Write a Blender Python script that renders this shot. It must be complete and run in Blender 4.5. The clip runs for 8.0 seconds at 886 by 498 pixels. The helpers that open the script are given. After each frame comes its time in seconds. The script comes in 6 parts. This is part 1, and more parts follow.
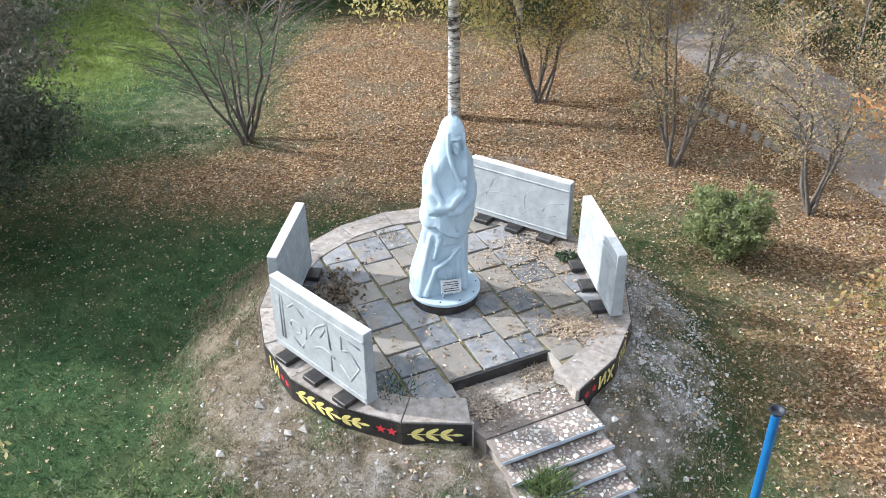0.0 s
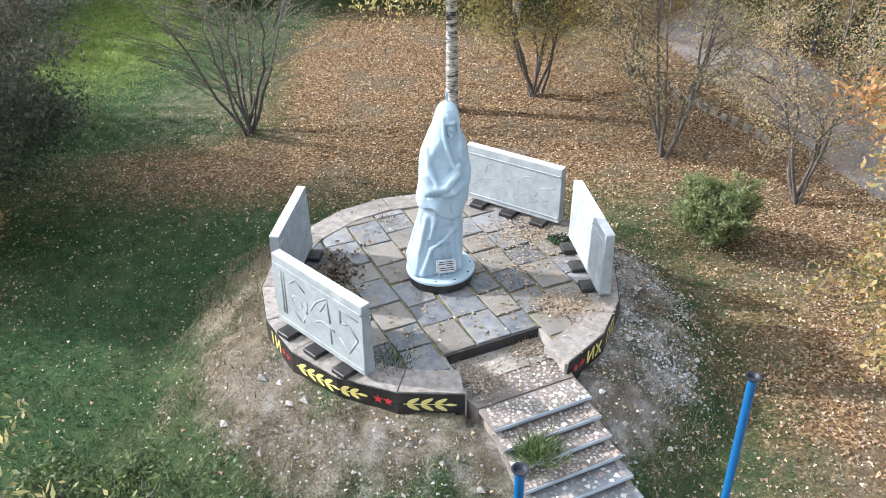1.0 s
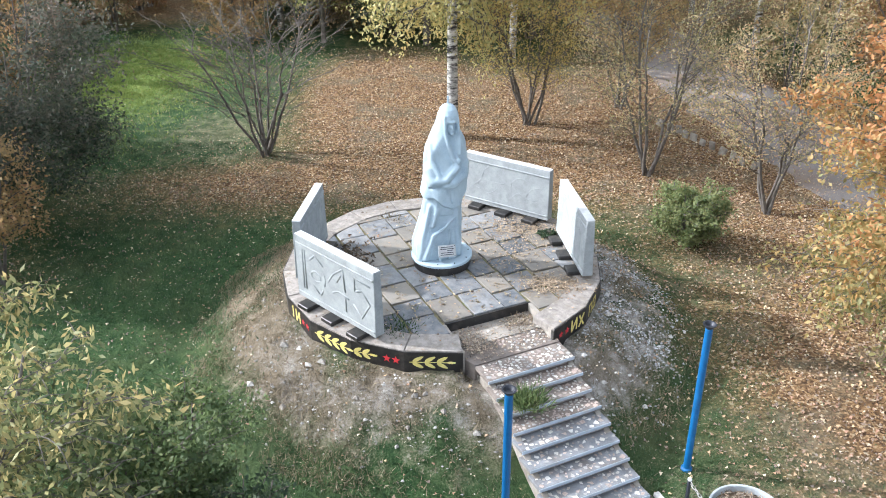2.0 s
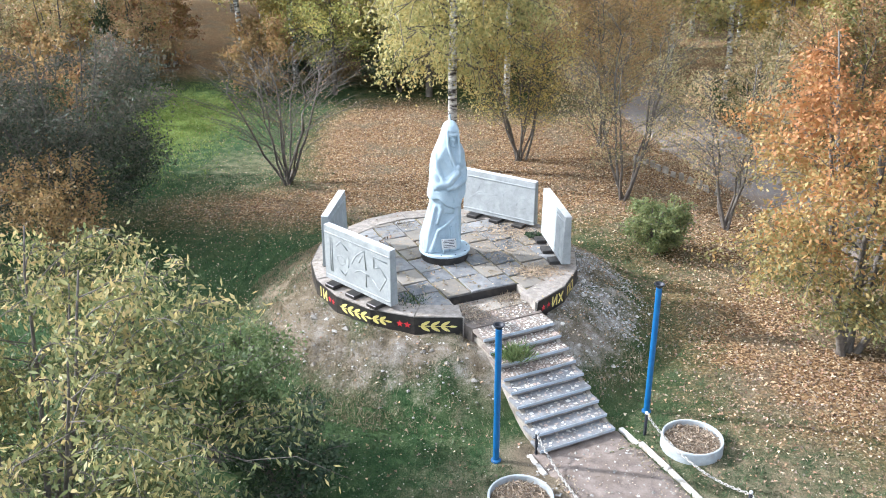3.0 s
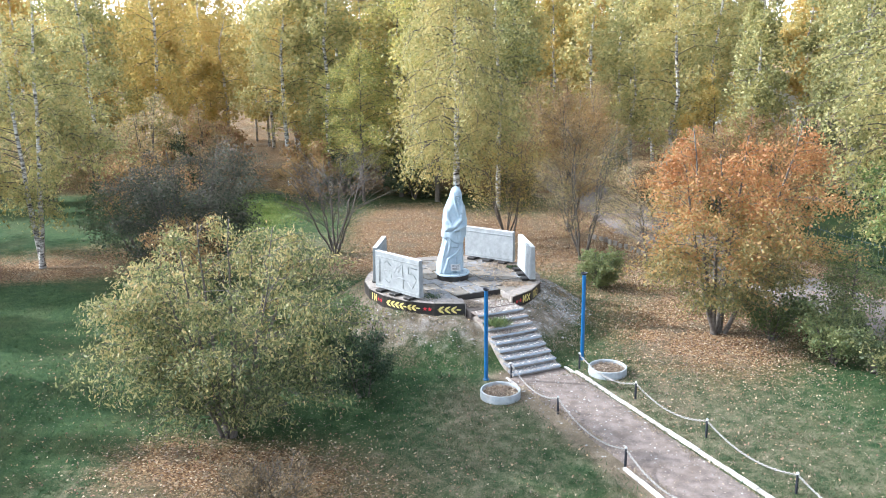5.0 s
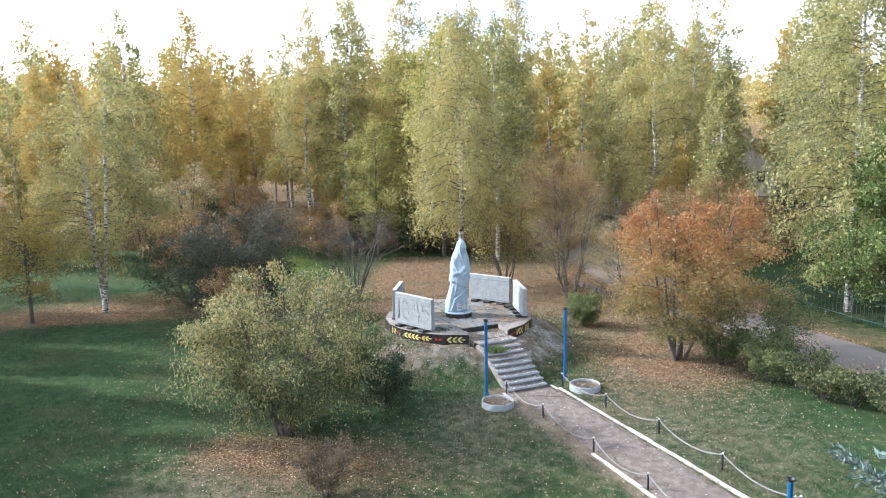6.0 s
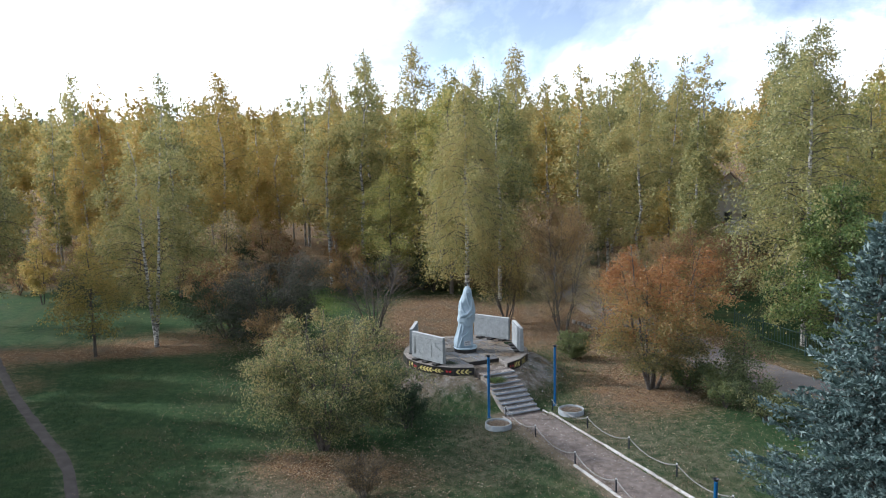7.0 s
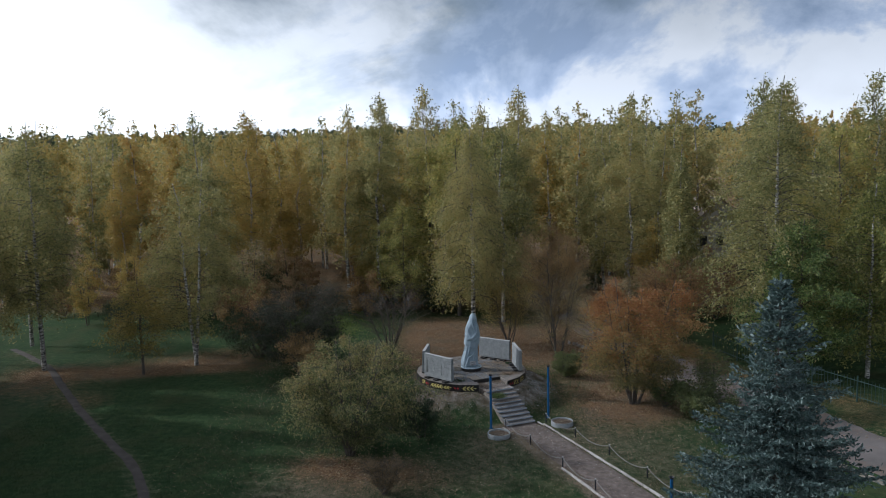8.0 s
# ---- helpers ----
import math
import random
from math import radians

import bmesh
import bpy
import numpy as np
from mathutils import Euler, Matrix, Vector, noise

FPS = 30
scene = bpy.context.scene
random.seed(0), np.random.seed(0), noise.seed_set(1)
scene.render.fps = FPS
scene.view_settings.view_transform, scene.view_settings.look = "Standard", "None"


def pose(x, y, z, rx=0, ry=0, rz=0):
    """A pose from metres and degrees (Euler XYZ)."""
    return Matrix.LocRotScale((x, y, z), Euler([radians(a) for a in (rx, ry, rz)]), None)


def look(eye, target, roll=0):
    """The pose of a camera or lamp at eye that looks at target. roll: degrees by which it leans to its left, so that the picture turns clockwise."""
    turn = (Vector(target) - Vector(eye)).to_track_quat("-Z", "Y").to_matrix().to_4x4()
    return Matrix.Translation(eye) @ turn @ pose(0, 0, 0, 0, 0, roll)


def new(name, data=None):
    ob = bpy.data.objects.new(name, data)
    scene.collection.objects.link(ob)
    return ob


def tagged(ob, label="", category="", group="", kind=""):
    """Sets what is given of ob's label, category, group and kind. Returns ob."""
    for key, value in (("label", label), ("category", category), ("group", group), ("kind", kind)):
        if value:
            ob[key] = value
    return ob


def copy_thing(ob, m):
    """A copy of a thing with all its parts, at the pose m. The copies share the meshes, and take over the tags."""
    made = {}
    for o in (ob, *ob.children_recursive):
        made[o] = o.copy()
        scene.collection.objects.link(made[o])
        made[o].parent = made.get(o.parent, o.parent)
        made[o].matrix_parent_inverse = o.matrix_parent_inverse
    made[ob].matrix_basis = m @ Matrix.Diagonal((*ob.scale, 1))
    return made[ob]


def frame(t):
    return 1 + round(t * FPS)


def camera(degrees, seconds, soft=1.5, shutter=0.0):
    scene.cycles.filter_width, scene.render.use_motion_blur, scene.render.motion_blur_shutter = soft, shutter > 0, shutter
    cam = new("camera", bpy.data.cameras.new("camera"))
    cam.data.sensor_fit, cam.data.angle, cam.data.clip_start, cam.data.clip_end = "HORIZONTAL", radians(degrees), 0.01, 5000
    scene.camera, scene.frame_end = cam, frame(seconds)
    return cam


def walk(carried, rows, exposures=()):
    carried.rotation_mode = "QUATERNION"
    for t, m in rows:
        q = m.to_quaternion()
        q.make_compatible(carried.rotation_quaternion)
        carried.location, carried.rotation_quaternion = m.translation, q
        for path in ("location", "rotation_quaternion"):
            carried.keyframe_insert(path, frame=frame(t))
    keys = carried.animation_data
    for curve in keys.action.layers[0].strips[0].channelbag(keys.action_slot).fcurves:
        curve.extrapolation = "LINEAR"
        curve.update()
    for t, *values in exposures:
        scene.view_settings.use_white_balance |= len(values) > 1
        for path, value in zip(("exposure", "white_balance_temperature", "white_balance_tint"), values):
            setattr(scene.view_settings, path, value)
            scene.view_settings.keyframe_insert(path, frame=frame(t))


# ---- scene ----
import functools
from mathutils.geometry import tessellate_polygon

cam = camera(54.8, 8.0, 0.95)
PATH = [
    (0, (0.235, -0.017, 10.61), (0.201, 1.676, 9.545), -0.9),
    (0.5, (0.287, -0.183, 10.64), (0.251, 1.509, 9.573), -0.8),
    (1, (0.341, -0.728, 10.609), (0.305, 0.967, 9.548), -0.8),
    (1.5, (0.366, -1.763, 10.486), (0.328, -0.039, 9.473), -0.7),
    (3, (0.297, -7.071, 10.401), (0.266, -5.238, 9.602), -0.4),
    (3.5, (0.254, -9.53, 10.48), (0.222, -7.669, 9.75), -0.5),
    (4, (0.187, -12.317, 10.425), (0.158, -10.427, 9.77), -0.6),
    (5.5, (0.242, -21.947, 10.712), (0.201, -19.989, 10.307), -0.9),
    (6, (0.186, -25.282, 11.353), (0.142, -23.313, 11.007), -1.0),
    (6.5, (0.098, -28.695, 12.368), (0.053, -26.719, 12.059), -1.0),
    (7, (0.092, -32.004, 13.538), (0.039, -30.025, 13.254), -1.1),
    (7.5, (0.167, -35.3, 14.722), (0.105, -33.319, 14.455), -1.1),
    (8, (0.305, -38.371, 15.621), (0.232, -36.389, 15.367), -1.2),
]
EXPOSURES = [(0, 0.95, 6000, 10), (2, 1.03, 6000, 10), (3.5, 1.17, 5950, 10), (5.5, 1.08, 5850, 10), (6, 0.8, 5850, 10), (6.5, 0.35, 5850, 10), (7, -0.18, 5850, 10), (7.5, -0.7, 5850, 10), (8, -1.2, 5850, 10)]
walk(cam, [(t, look(eye, target, roll)) for t, eye, target, roll in PATH], EXPOSURES)

# ---- sky and sun ----
SUN_AZ, SUN_EL = 169.0, 30.0  # degrees: towards the sun, anticlockwise from +x
SKY_GAIN, CLOUD_GAIN, SUN_GAIN = 0.1, 0.66, 4.1
world = bpy.data.worlds.new("autumn_sky")
scene.world = world
world.use_nodes = True
wt = world.node_tree
wt.nodes.clear()


def link(tree, a, b):
    tree.links.new(a, b)


def math_node(tree, op, a, b=None, clamp=False):
    n = tree.nodes.new("ShaderNodeMath")
    n.operation, n.use_clamp = op, clamp
    for sock, v in zip(n.inputs, (a, b)):
        if v is None:
            continue
        if isinstance(v, (int, float)):
            sock.default_value = v
        else:
            tree.links.new(v, sock)
    return n.outputs[0]


def mix_color(tree, fac, a, b, blend="MIX"):
    n = tree.nodes.new("ShaderNodeMix")
    n.data_type, n.blend_type = "RGBA", blend
    for sock, v in ((n.inputs[0], fac), (n.inputs[6], a), (n.inputs[7], b)):
        if isinstance(v, (int, float)):
            sock.default_value = v
        elif isinstance(v, tuple):
            sock.default_value = (*v[:3], 1)
        else:
            tree.links.new(v, sock)
    return n.outputs[2]


def ramp(tree, fac, stops, mode="LINEAR"):
    n = tree.nodes.new("ShaderNodeValToRGB")
    n.color_ramp.interpolation = mode
    el = n.color_ramp.elements
    while len(el) < len(stops):
        el.new(0.5)
    for e, (p, c) in zip(el, stops):
        e.position = p
        e.color = (*c, 1) if isinstance(c, tuple) else (c, c, c, 1)
    tree.links.new(fac, n.inputs[0])
    return n.outputs[0]


def noise_node(tree, vec, scale, detail=4.0, rough=0.55, distortion=0.0):
    n = tree.nodes.new("ShaderNodeTexNoise")
    n.inputs["Scale"].default_value, n.inputs["Detail"].default_value = scale, detail
    n.inputs["Roughness"].default_value, n.inputs["Distortion"].default_value = rough, distortion
    tree.links.new(vec, n.inputs["Vector"])
    return n.outputs["Fac"]


sky = wt.nodes.new("ShaderNodeTexSky")
sky.sky_type, sky.sun_disc = "NISHITA", False
sky.sun_elevation, sky.sun_rotation = radians(SUN_EL), radians(90 - SUN_AZ)
sky_col = mix_color(wt, 1.0, sky.outputs[0], (SKY_GAIN, SKY_GAIN, SKY_GAIN), "MULTIPLY")
geo = wt.nodes.new("ShaderNodeTexCoord")
sep = wt.nodes.new("ShaderNodeSeparateXYZ")
link(wt, geo.outputs["Generated"], sep.inputs[0])
up = math_node(wt, "ADD", math_node(wt, "MAXIMUM", sep.outputs[2], 0.0), 0.55)
com = wt.nodes.new("ShaderNodeCombineXYZ")
link(wt, math_node(wt, "ADD", math_node(wt, "DIVIDE", sep.outputs[0], up), 5.3), com.inputs[0])
link(wt, math_node(wt, "ADD", math_node(wt, "DIVIDE", sep.outputs[1], up), 2.1), com.inputs[1])
low = math_node(wt, "POWER", math_node(wt, "SUBTRACT", 1.0, math_node(wt, "MAXIMUM", sep.outputs[2], 0.0)), 5.0)
cover = ramp(wt, math_node(wt, "ADD", noise_node(wt, com.outputs[0], 1.1, 8.0, 0.55, 0.25), math_node(wt, "MULTIPLY", low, 0.12)), [(0.36, 0.0), (0.46, 0.8), (0.56, 1.0)])
body_of_cloud = ramp(wt, noise_node(wt, com.outputs[0], 2.4, 8.0, 0.6, 0.35), [(0.38, (0.52, 0.66, 0.9)), (0.46, (0.8, 0.94, 1.18)), (0.52, (1.3, 1.35, 1.42))])
# clouds glow towards the sun and lose their shading in its glare
dot = wt.nodes.new("ShaderNodeVectorMath")
dot.operation = "DOT_PRODUCT"
link(wt, geo.outputs["Generated"], dot.inputs[0])
dot.inputs[1].default_value = (math.cos(radians(SUN_AZ)) * math.cos(radians(SUN_EL)), math.sin(radians(SUN_AZ)) * math.cos(radians(SUN_EL)), math.sin(radians(SUN_EL)))
toward = math_node(wt, "MAXIMUM", dot.outputs["Value"], 0.0)
glow = math_node(wt, "MULTIPLY", math_node(wt, "ADD", math_node(wt, "MULTIPLY", math_node(wt, "POWER", toward, 2.0), 4.6), 1.12), CLOUD_GAIN)
glow = math_node(wt, "MULTIPLY", glow, math_node(wt, "ADD", math_node(wt, "MULTIPLY", low, 1.85), 0.52))  # brighter towards the horizon
glow_col = wt.nodes.new("ShaderNodeCombineColor")
for k in range(3):
    link(wt, glow, glow_col.inputs[k])
body_of_cloud = mix_color(wt, ramp(wt, toward, [(0.22, 0.0), (0.46, 1.0)]), body_of_cloud, (1.3, 1.33, 1.36))
cloud_col = mix_color(wt, 1.0, body_of_cloud, glow_col.outputs[0], "MULTIPLY")
bg = wt.nodes.new("ShaderNodeBackground")
link(wt, mix_color(wt, cover, sky_col, cloud_col), bg.inputs[0])
out = wt.nodes.new("ShaderNodeOutputWorld")
link(wt, bg.outputs[0], out.inputs[0])

lamp = bpy.data.lights.new("sun", "SUN")
lamp.energy, lamp.angle, lamp.color = SUN_GAIN, radians(1.2), (1.0, 0.95, 0.9)
sun = new("sun", lamp)
sx, sy, sz = math.cos(radians(SUN_AZ)) * math.cos(radians(SUN_EL)), math.sin(radians(SUN_AZ)) * math.cos(radians(SUN_EL)), math.sin(radians(SUN_EL))
sun.matrix_basis = look((sx * 60, sy * 60, sz * 60), (0, 0, 0))


# ---- materials ----
def blank(name):
    m = bpy.data.materials.new(name)
    m.use_nodes = True
    t = m.node_tree
    t.nodes.clear()
    o = t.nodes.new("ShaderNodeOutputMaterial")
    p = t.nodes.new("ShaderNodeBsdfPrincipled")
    t.links.new(p.outputs[0], o.inputs[0])
    c = t.nodes.new("ShaderNodeTexCoord")
    return m, t, p, o, c.outputs["Object"]


def bump(tree, bsdf, height, strength, distance=0.01):
    b = tree.nodes.new("ShaderNodeBump")
    b.inputs["Strength"].default_value, b.inputs["Distance"].default_value = strength, distance
    tree.links.new(height, b.inputs["Height"])
    tree.links.new(b.outputs[0], bsdf.inputs["Normal"])


def surface(name, dark, light, scale=3.0, fine=40.0, rough=0.8, relief=0.3, metal=0.0, stain=None, vary=0.0, other=None):
    """Two scales of variation between two colours, with fine relief and optional stains; vary: a shift from piece to piece."""
    m, t, p, o, co = blank(name)
    n1, n2 = noise_node(t, co, scale, 5), noise_node(t, co, fine, 3)
    f = math_node(t, "ADD", math_node(t, "MULTIPLY", n1, 0.65), math_node(t, "MULTIPLY", n2, 0.35))
    if vary:
        info = t.nodes.new("ShaderNodeObjectInfo")
        f = math_node(t, "ADD", f, math_node(t, "MULTIPLY", math_node(t, "SUBTRACT", info.outputs["Random"], 0.5), vary))
    col = ramp(t, f, [(0.3, dark), (0.7, light)])
    if other:  # some pieces are of another stone
        pick = math_node(t, "FRACT", math_node(t, "MULTIPLY", info.outputs["Random"], 7.3))
        col = mix_color(t, ramp(t, pick, [(0.45, 0.0), (0.6, 0.75)]), col, mix_color(t, f, other, tuple(1.6 * v for v in other)))
    if stain:
        col = mix_color(t, ramp(t, noise_node(t, co, scale * 0.6, 6, 0.65), [(0.5, 0.0), (0.68, 0.8)]), col, stain)
    t.links.new(col, p.inputs["Base Color"])
    p.inputs["Roughness"].default_value, p.inputs["Metallic"].default_value = rough, metal
    if relief:
        bump(t, p, f, relief)
    return m


def leaf_material(name, stops, patch=0.5, through_light=0.46, rough=0.6, turning=0.0, from_z=0.0):
    """Leaves coloured one by one, in soft patches over the crown and from plant to plant."""
    m, t, p, o, co = blank(name)
    g = t.nodes.new("ShaderNodeNewGeometry")
    info = t.nodes.new("ShaderNodeObjectInfo")
    f = math_node(t, "ADD", math_node(t, "MULTIPLY", g.outputs["Random Per Island"], 0.5), math_node(t, "MULTIPLY", noise_node(t, co, patch, 2), 0.7))
    f = math_node(t, "ADD", f, math_node(t, "MULTIPLY", math_node(t, "SUBTRACT", info.outputs["Random"], 0.5), 0.35))
    if turning:  # the leaves high in the crown turn first
        zz = t.nodes.new("ShaderNodeSeparateXYZ")
        t.links.new(co, zz.inputs[0])
        f = math_node(t, "ADD", f, math_node(t, "MULTIPLY", math_node(t, "SUBTRACT", zz.outputs[2], from_z), turning))
    n = len(stops)
    col = ramp(t, math_node(t, "SUBTRACT", f, 0.1), [(0.15 + 0.7 * i / (n - 1), c) for i, c in enumerate(stops)])
    t.links.new(col, p.inputs["Base Color"])
    p.inputs["Roughness"].default_value = rough
    tr = t.nodes.new("ShaderNodeBsdfTranslucent")
    t.links.new(col, tr.inputs[0])
    mx = t.nodes.new("ShaderNodeMixShader")
    mx.inputs[0].default_value = through_light
    t.links.new(p.outputs[0], mx.inputs[1])
    t.links.new(tr.outputs[0], mx.inputs[2])
    t.links.new(mx.outputs[0], o.inputs[0])
    return m


def island_material(name, stops, rough=0.8):
    m, t, p, o, co = blank(name)
    g = t.nodes.new("ShaderNodeNewGeometry")
    n = len(stops)
    col = ramp(t, g.outputs["Random Per Island"], [(i / n, c) for i, c in enumerate(stops)], "CONSTANT")
    col = mix_color(t, 0.25, col, ramp(t, noise_node(t, co, 30, 3), [(0.3, (0.12, 0.1, 0.08)), (0.7, (0.7, 0.68, 0.62))]))
    t.links.new(col, p.inputs["Base Color"])
    p.inputs["Roughness"].default_value = rough
    return m


def ground_material():
    m, t, p, o, co = blank("ground_cover")
    at = t.nodes.new("ShaderNodeAttribute")
    at.attribute_name = "cover"
    sp = t.nodes.new("ShaderNodeSeparateColor")
    t.links.new(at.outputs["Color"], sp.inputs[0])
    litter, dry, chalk, sunlit = sp.outputs[0], sp.outputs[1], sp.outputs[2], at.outputs["Alpha"]
    big, mid, fine = noise_node(t, co, 0.35, 5, 0.6), noise_node(t, co, 2.2, 5, 0.65), noise_node(t, co, 30, 5, 0.75)
    grain = noise_node(t, co, 70, 2, 0.7)
    grass = ramp(t, math_node(t, "ADD", math_node(t, "MULTIPLY", mid, 0.4), math_node(t, "MULTIPLY", fine, 0.6)),
                 [(0.34, (0.012, 0.032, 0.013)), (0.48, (0.033, 0.073, 0.027)), (0.62, (0.095, 0.14, 0.056))])
    grass = mix_color(t, ramp(t, big, [(0.47, 0.0), (0.66, 0.5)]), grass, (0.1, 0.1, 0.048))
    drycol = ramp(t, math_node(t, "ADD", math_node(t, "MULTIPLY", mid, 0.4), math_node(t, "MULTIPLY", fine, 0.6)),
                  [(0.3, (0.075, 0.06, 0.042)), (0.48, (0.19, 0.155, 0.11)), (0.68, (0.34, 0.29, 0.22))])
    vor = t.nodes.new("ShaderNodeTexVoronoi")
    vor.inputs["Scale"].default_value = 21
    t.links.new(co, vor.inputs["Vector"])
    sv = t.nodes.new("ShaderNodeSeparateColor")
    t.links.new(vor.outputs["Color"], sv.inputs[0])
    leafcol = ramp(t, sv.outputs[0], [(0.0, (0.06, 0.036, 0.024)), (0.35, (0.165, 0.096, 0.05)), (0.7, (0.31, 0.19, 0.095)), (0.93, (0.47, 0.33, 0.19)), (1.0, (0.62, 0.54, 0.39))])
    leafcol = mix_color(t, math_node(t, "MULTIPLY", grain, 0.5), leafcol, (0.12, 0.075, 0.04))
    leafcol = mix_color(t, ramp(t, noise_node(t, co, 0.5, 5, 0.65), [(0.5, 0.0), (0.64, 0.7)]), leafcol, mix_color(t, fine, (0.1, 0.085, 0.06), (0.2, 0.185, 0.13)))
    chalkcol = ramp(t, math_node(t, "ADD", math_node(t, "MULTIPLY", mid, 0.6), math_node(t, "MULTIPLY", grain, 0.4)),
                    [(0.38, (0.1, 0.092, 0.082)), (0.5, (0.22, 0.2, 0.178)), (0.64, (0.44, 0.42, 0.39))])

    def edge(mask, amount=0.55):
        n = math_node(t, "ADD", math_node(t, "MULTIPLY", math_node(t, "SUBTRACT", mid, 0.5), 1.5), math_node(t, "MULTIPLY", math_node(t, "SUBTRACT", fine, 0.5), 1.3))
        return ramp(t, math_node(t, "ADD", mask, math_node(t, "MULTIPLY", n, amount)), [(0.27, 0.0), (0.76, 1.0)])

    # lighter yellow-green grass: the clearing's sunlight painted into the ground colour
    sunlitcol = ramp(t, math_node(t, "ADD", math_node(t, "MULTIPLY", mid, 0.4), math_node(t, "MULTIPLY", fine, 0.6)),
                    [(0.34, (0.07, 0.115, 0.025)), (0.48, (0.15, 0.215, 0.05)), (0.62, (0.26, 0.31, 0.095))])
    grass = mix_color(t, edge(sunlit, 0.4), grass, sunlitcol)
    col = mix_color(t, edge(dry), grass, drycol)
    col = mix_color(t, edge(litter), col, leafcol)
    col = mix_color(t, edge(chalk, 0.8), col, chalkcol)
    t.links.new(col, p.inputs["Base Color"])
    p.inputs["Roughness"].default_value = 0.95
    p.inputs["Specular IOR Level"].default_value = 0.15
    bump(t, p, math_node(t, "ADD", fine, math_node(t, "MULTIPLY", grain, 0.6)), 0.9, 0.05)
    return m


M = {}
M["ground"] = ground_material()
M["path"] = surface("trodden_gravel", (0.08, 0.064, 0.057), (0.265, 0.22, 0.198), 3.5, 38, 0.95, 1.0, stain=(0.13, 0.1, 0.082))
M["road"] = surface("dusty_road", (0.12, 0.108, 0.103), (0.26, 0.235, 0.225), 0.5, 30, 0.95, 0.5, stain=(0.2, 0.13, 0.085))
M["dirt"] = surface("dark_dirt", (0.05, 0.043, 0.039), (0.125, 0.107, 0.097), 1.6, 55, 0.95, 0.6)
M["slab"] = surface("paving_stone", (0.085, 0.095, 0.108), (0.26, 0.262, 0.265), 6, 110, 0.75, 0.8, stain=(0.23, 0.19, 0.145), vary=0.36, other=(0.155, 0.138, 0.115))
M["rimstone"] = surface("granite_rim", (0.11, 0.1, 0.092), (0.36, 0.325, 0.295), 9, 130, 0.8, 0.6, stain=(0.2, 0.17, 0.13), vary=0.25)
M["joint"] = surface("weedy_joint", (0.05, 0.055, 0.025), (0.24, 0.19, 0.11), 7, 60, 0.95, 0.8, stain=(0.09, 0.12, 0.04))
M["black"] = surface("black_paint", (0.008, 0.008, 0.009), (0.03, 0.028, 0.027), 6, 70, 0.45, 0.3, stain=(0.07, 0.06, 0.05))
M["yellow"] = surface("yellow_paint", (0.62, 0.52, 0.14), (0.78, 0.68, 0.27), 12, 90, 0.5, 0.1)
M["red"] = surface("red_paint", (0.45, 0.02, 0.03), (0.6, 0.05, 0.06), 12, 90, 0.5, 0.1)
M["white"] = surface("whitewash", (0.42, 0.43, 0.435), (0.6, 0.615, 0.62), 5, 60, 0.8, 0.5, stain=(0.36, 0.36, 0.35))
M["kerbpaint"] = surface("worn_kerb_paint", (0.34, 0.32, 0.3), (0.62, 0.61, 0.59), 7, 45, 0.9, 0.9, stain=(0.24, 0.19, 0.14), vary=0.25)
M["panelface"] = surface("relief_paint", (0.21, 0.23, 0.237), (0.34, 0.362, 0.37), 5, 60, 0.85, 0.8, stain=(0.36, 0.385, 0.39))
M["statue"] = surface("statue_paint", (0.28, 0.37, 0.44), (0.41, 0.51, 0.575), 4, 45, 0.6, 0.6, stain=(0.38, 0.465, 0.52))
M["treadedge"] = surface("step_paint", (0.28, 0.33, 0.39), (0.43, 0.48, 0.54), 6, 60, 0.7, 0.3, stain=(0.35, 0.34, 0.33))
M["concrete"] = surface("old_concrete", (0.17, 0.15, 0.13), (0.38, 0.35, 0.31), 3, 50, 0.9, 0.6, stain=(0.12, 0.1, 0.07))
M["tread"] = surface("tread_mortar", (0.1, 0.085, 0.076), (0.24, 0.205, 0.18), 5, 70, 0.9, 0.6, stain=(0.16, 0.12, 0.1))
M["oldtread"] = surface("worn_slate_paint", (0.1, 0.105, 0.115), (0.25, 0.262, 0.28), 5, 60, 0.85, 0.6, stain=(0.13, 0.11, 0.1))
M["chips"] = island_material("stone_chips", [(0.5, 0.48, 0.43), (0.31, 0.225, 0.195), (0.24, 0.24, 0.245), (0.38, 0.32, 0.28), (0.62, 0.61, 0.58), (0.22, 0.17, 0.155), (0.34, 0.25, 0.21), (0.27, 0.26, 0.25)], 0.6)
M["blue"] = surface("blue_paint", (0.004, 0.075, 0.21), (0.01, 0.125, 0.31), 5, 60, 0.4, 0.15)
M["darkmetal"] = surface("dark_metal", (0.012, 0.014, 0.02), (0.05, 0.055, 0.07), 8, 60, 0.5, 0.3, metal=0.4)
M["chain"] = surface("galvanised_chain", (0.24, 0.235, 0.22), (0.42, 0.41, 0.39), 20, 90, 0.6, 0.2, metal=0.3)
M["ring"] = surface("ring_paint", (0.27, 0.305, 0.33), (0.42, 0.455, 0.475), 6, 50, 0.8, 0.6, stain=(0.3, 0.29, 0.27))
M["soil"] = surface("dry_soil", (0.07, 0.05, 0.035), (0.2, 0.145, 0.095), 6, 40, 0.95, 0.8)
M["straw"] = leaf_material("straw_crumbs", [(0.2, 0.145, 0.095), (0.34, 0.26, 0.18), (0.46, 0.37, 0.27)], 2.0, 0.1)
M["leaf_dead"] = leaf_material("dead_leaves", [(0.03, 0.025, 0.018), (0.08, 0.06, 0.04), (0.16, 0.11, 0.07)], 2.0, 0.1)
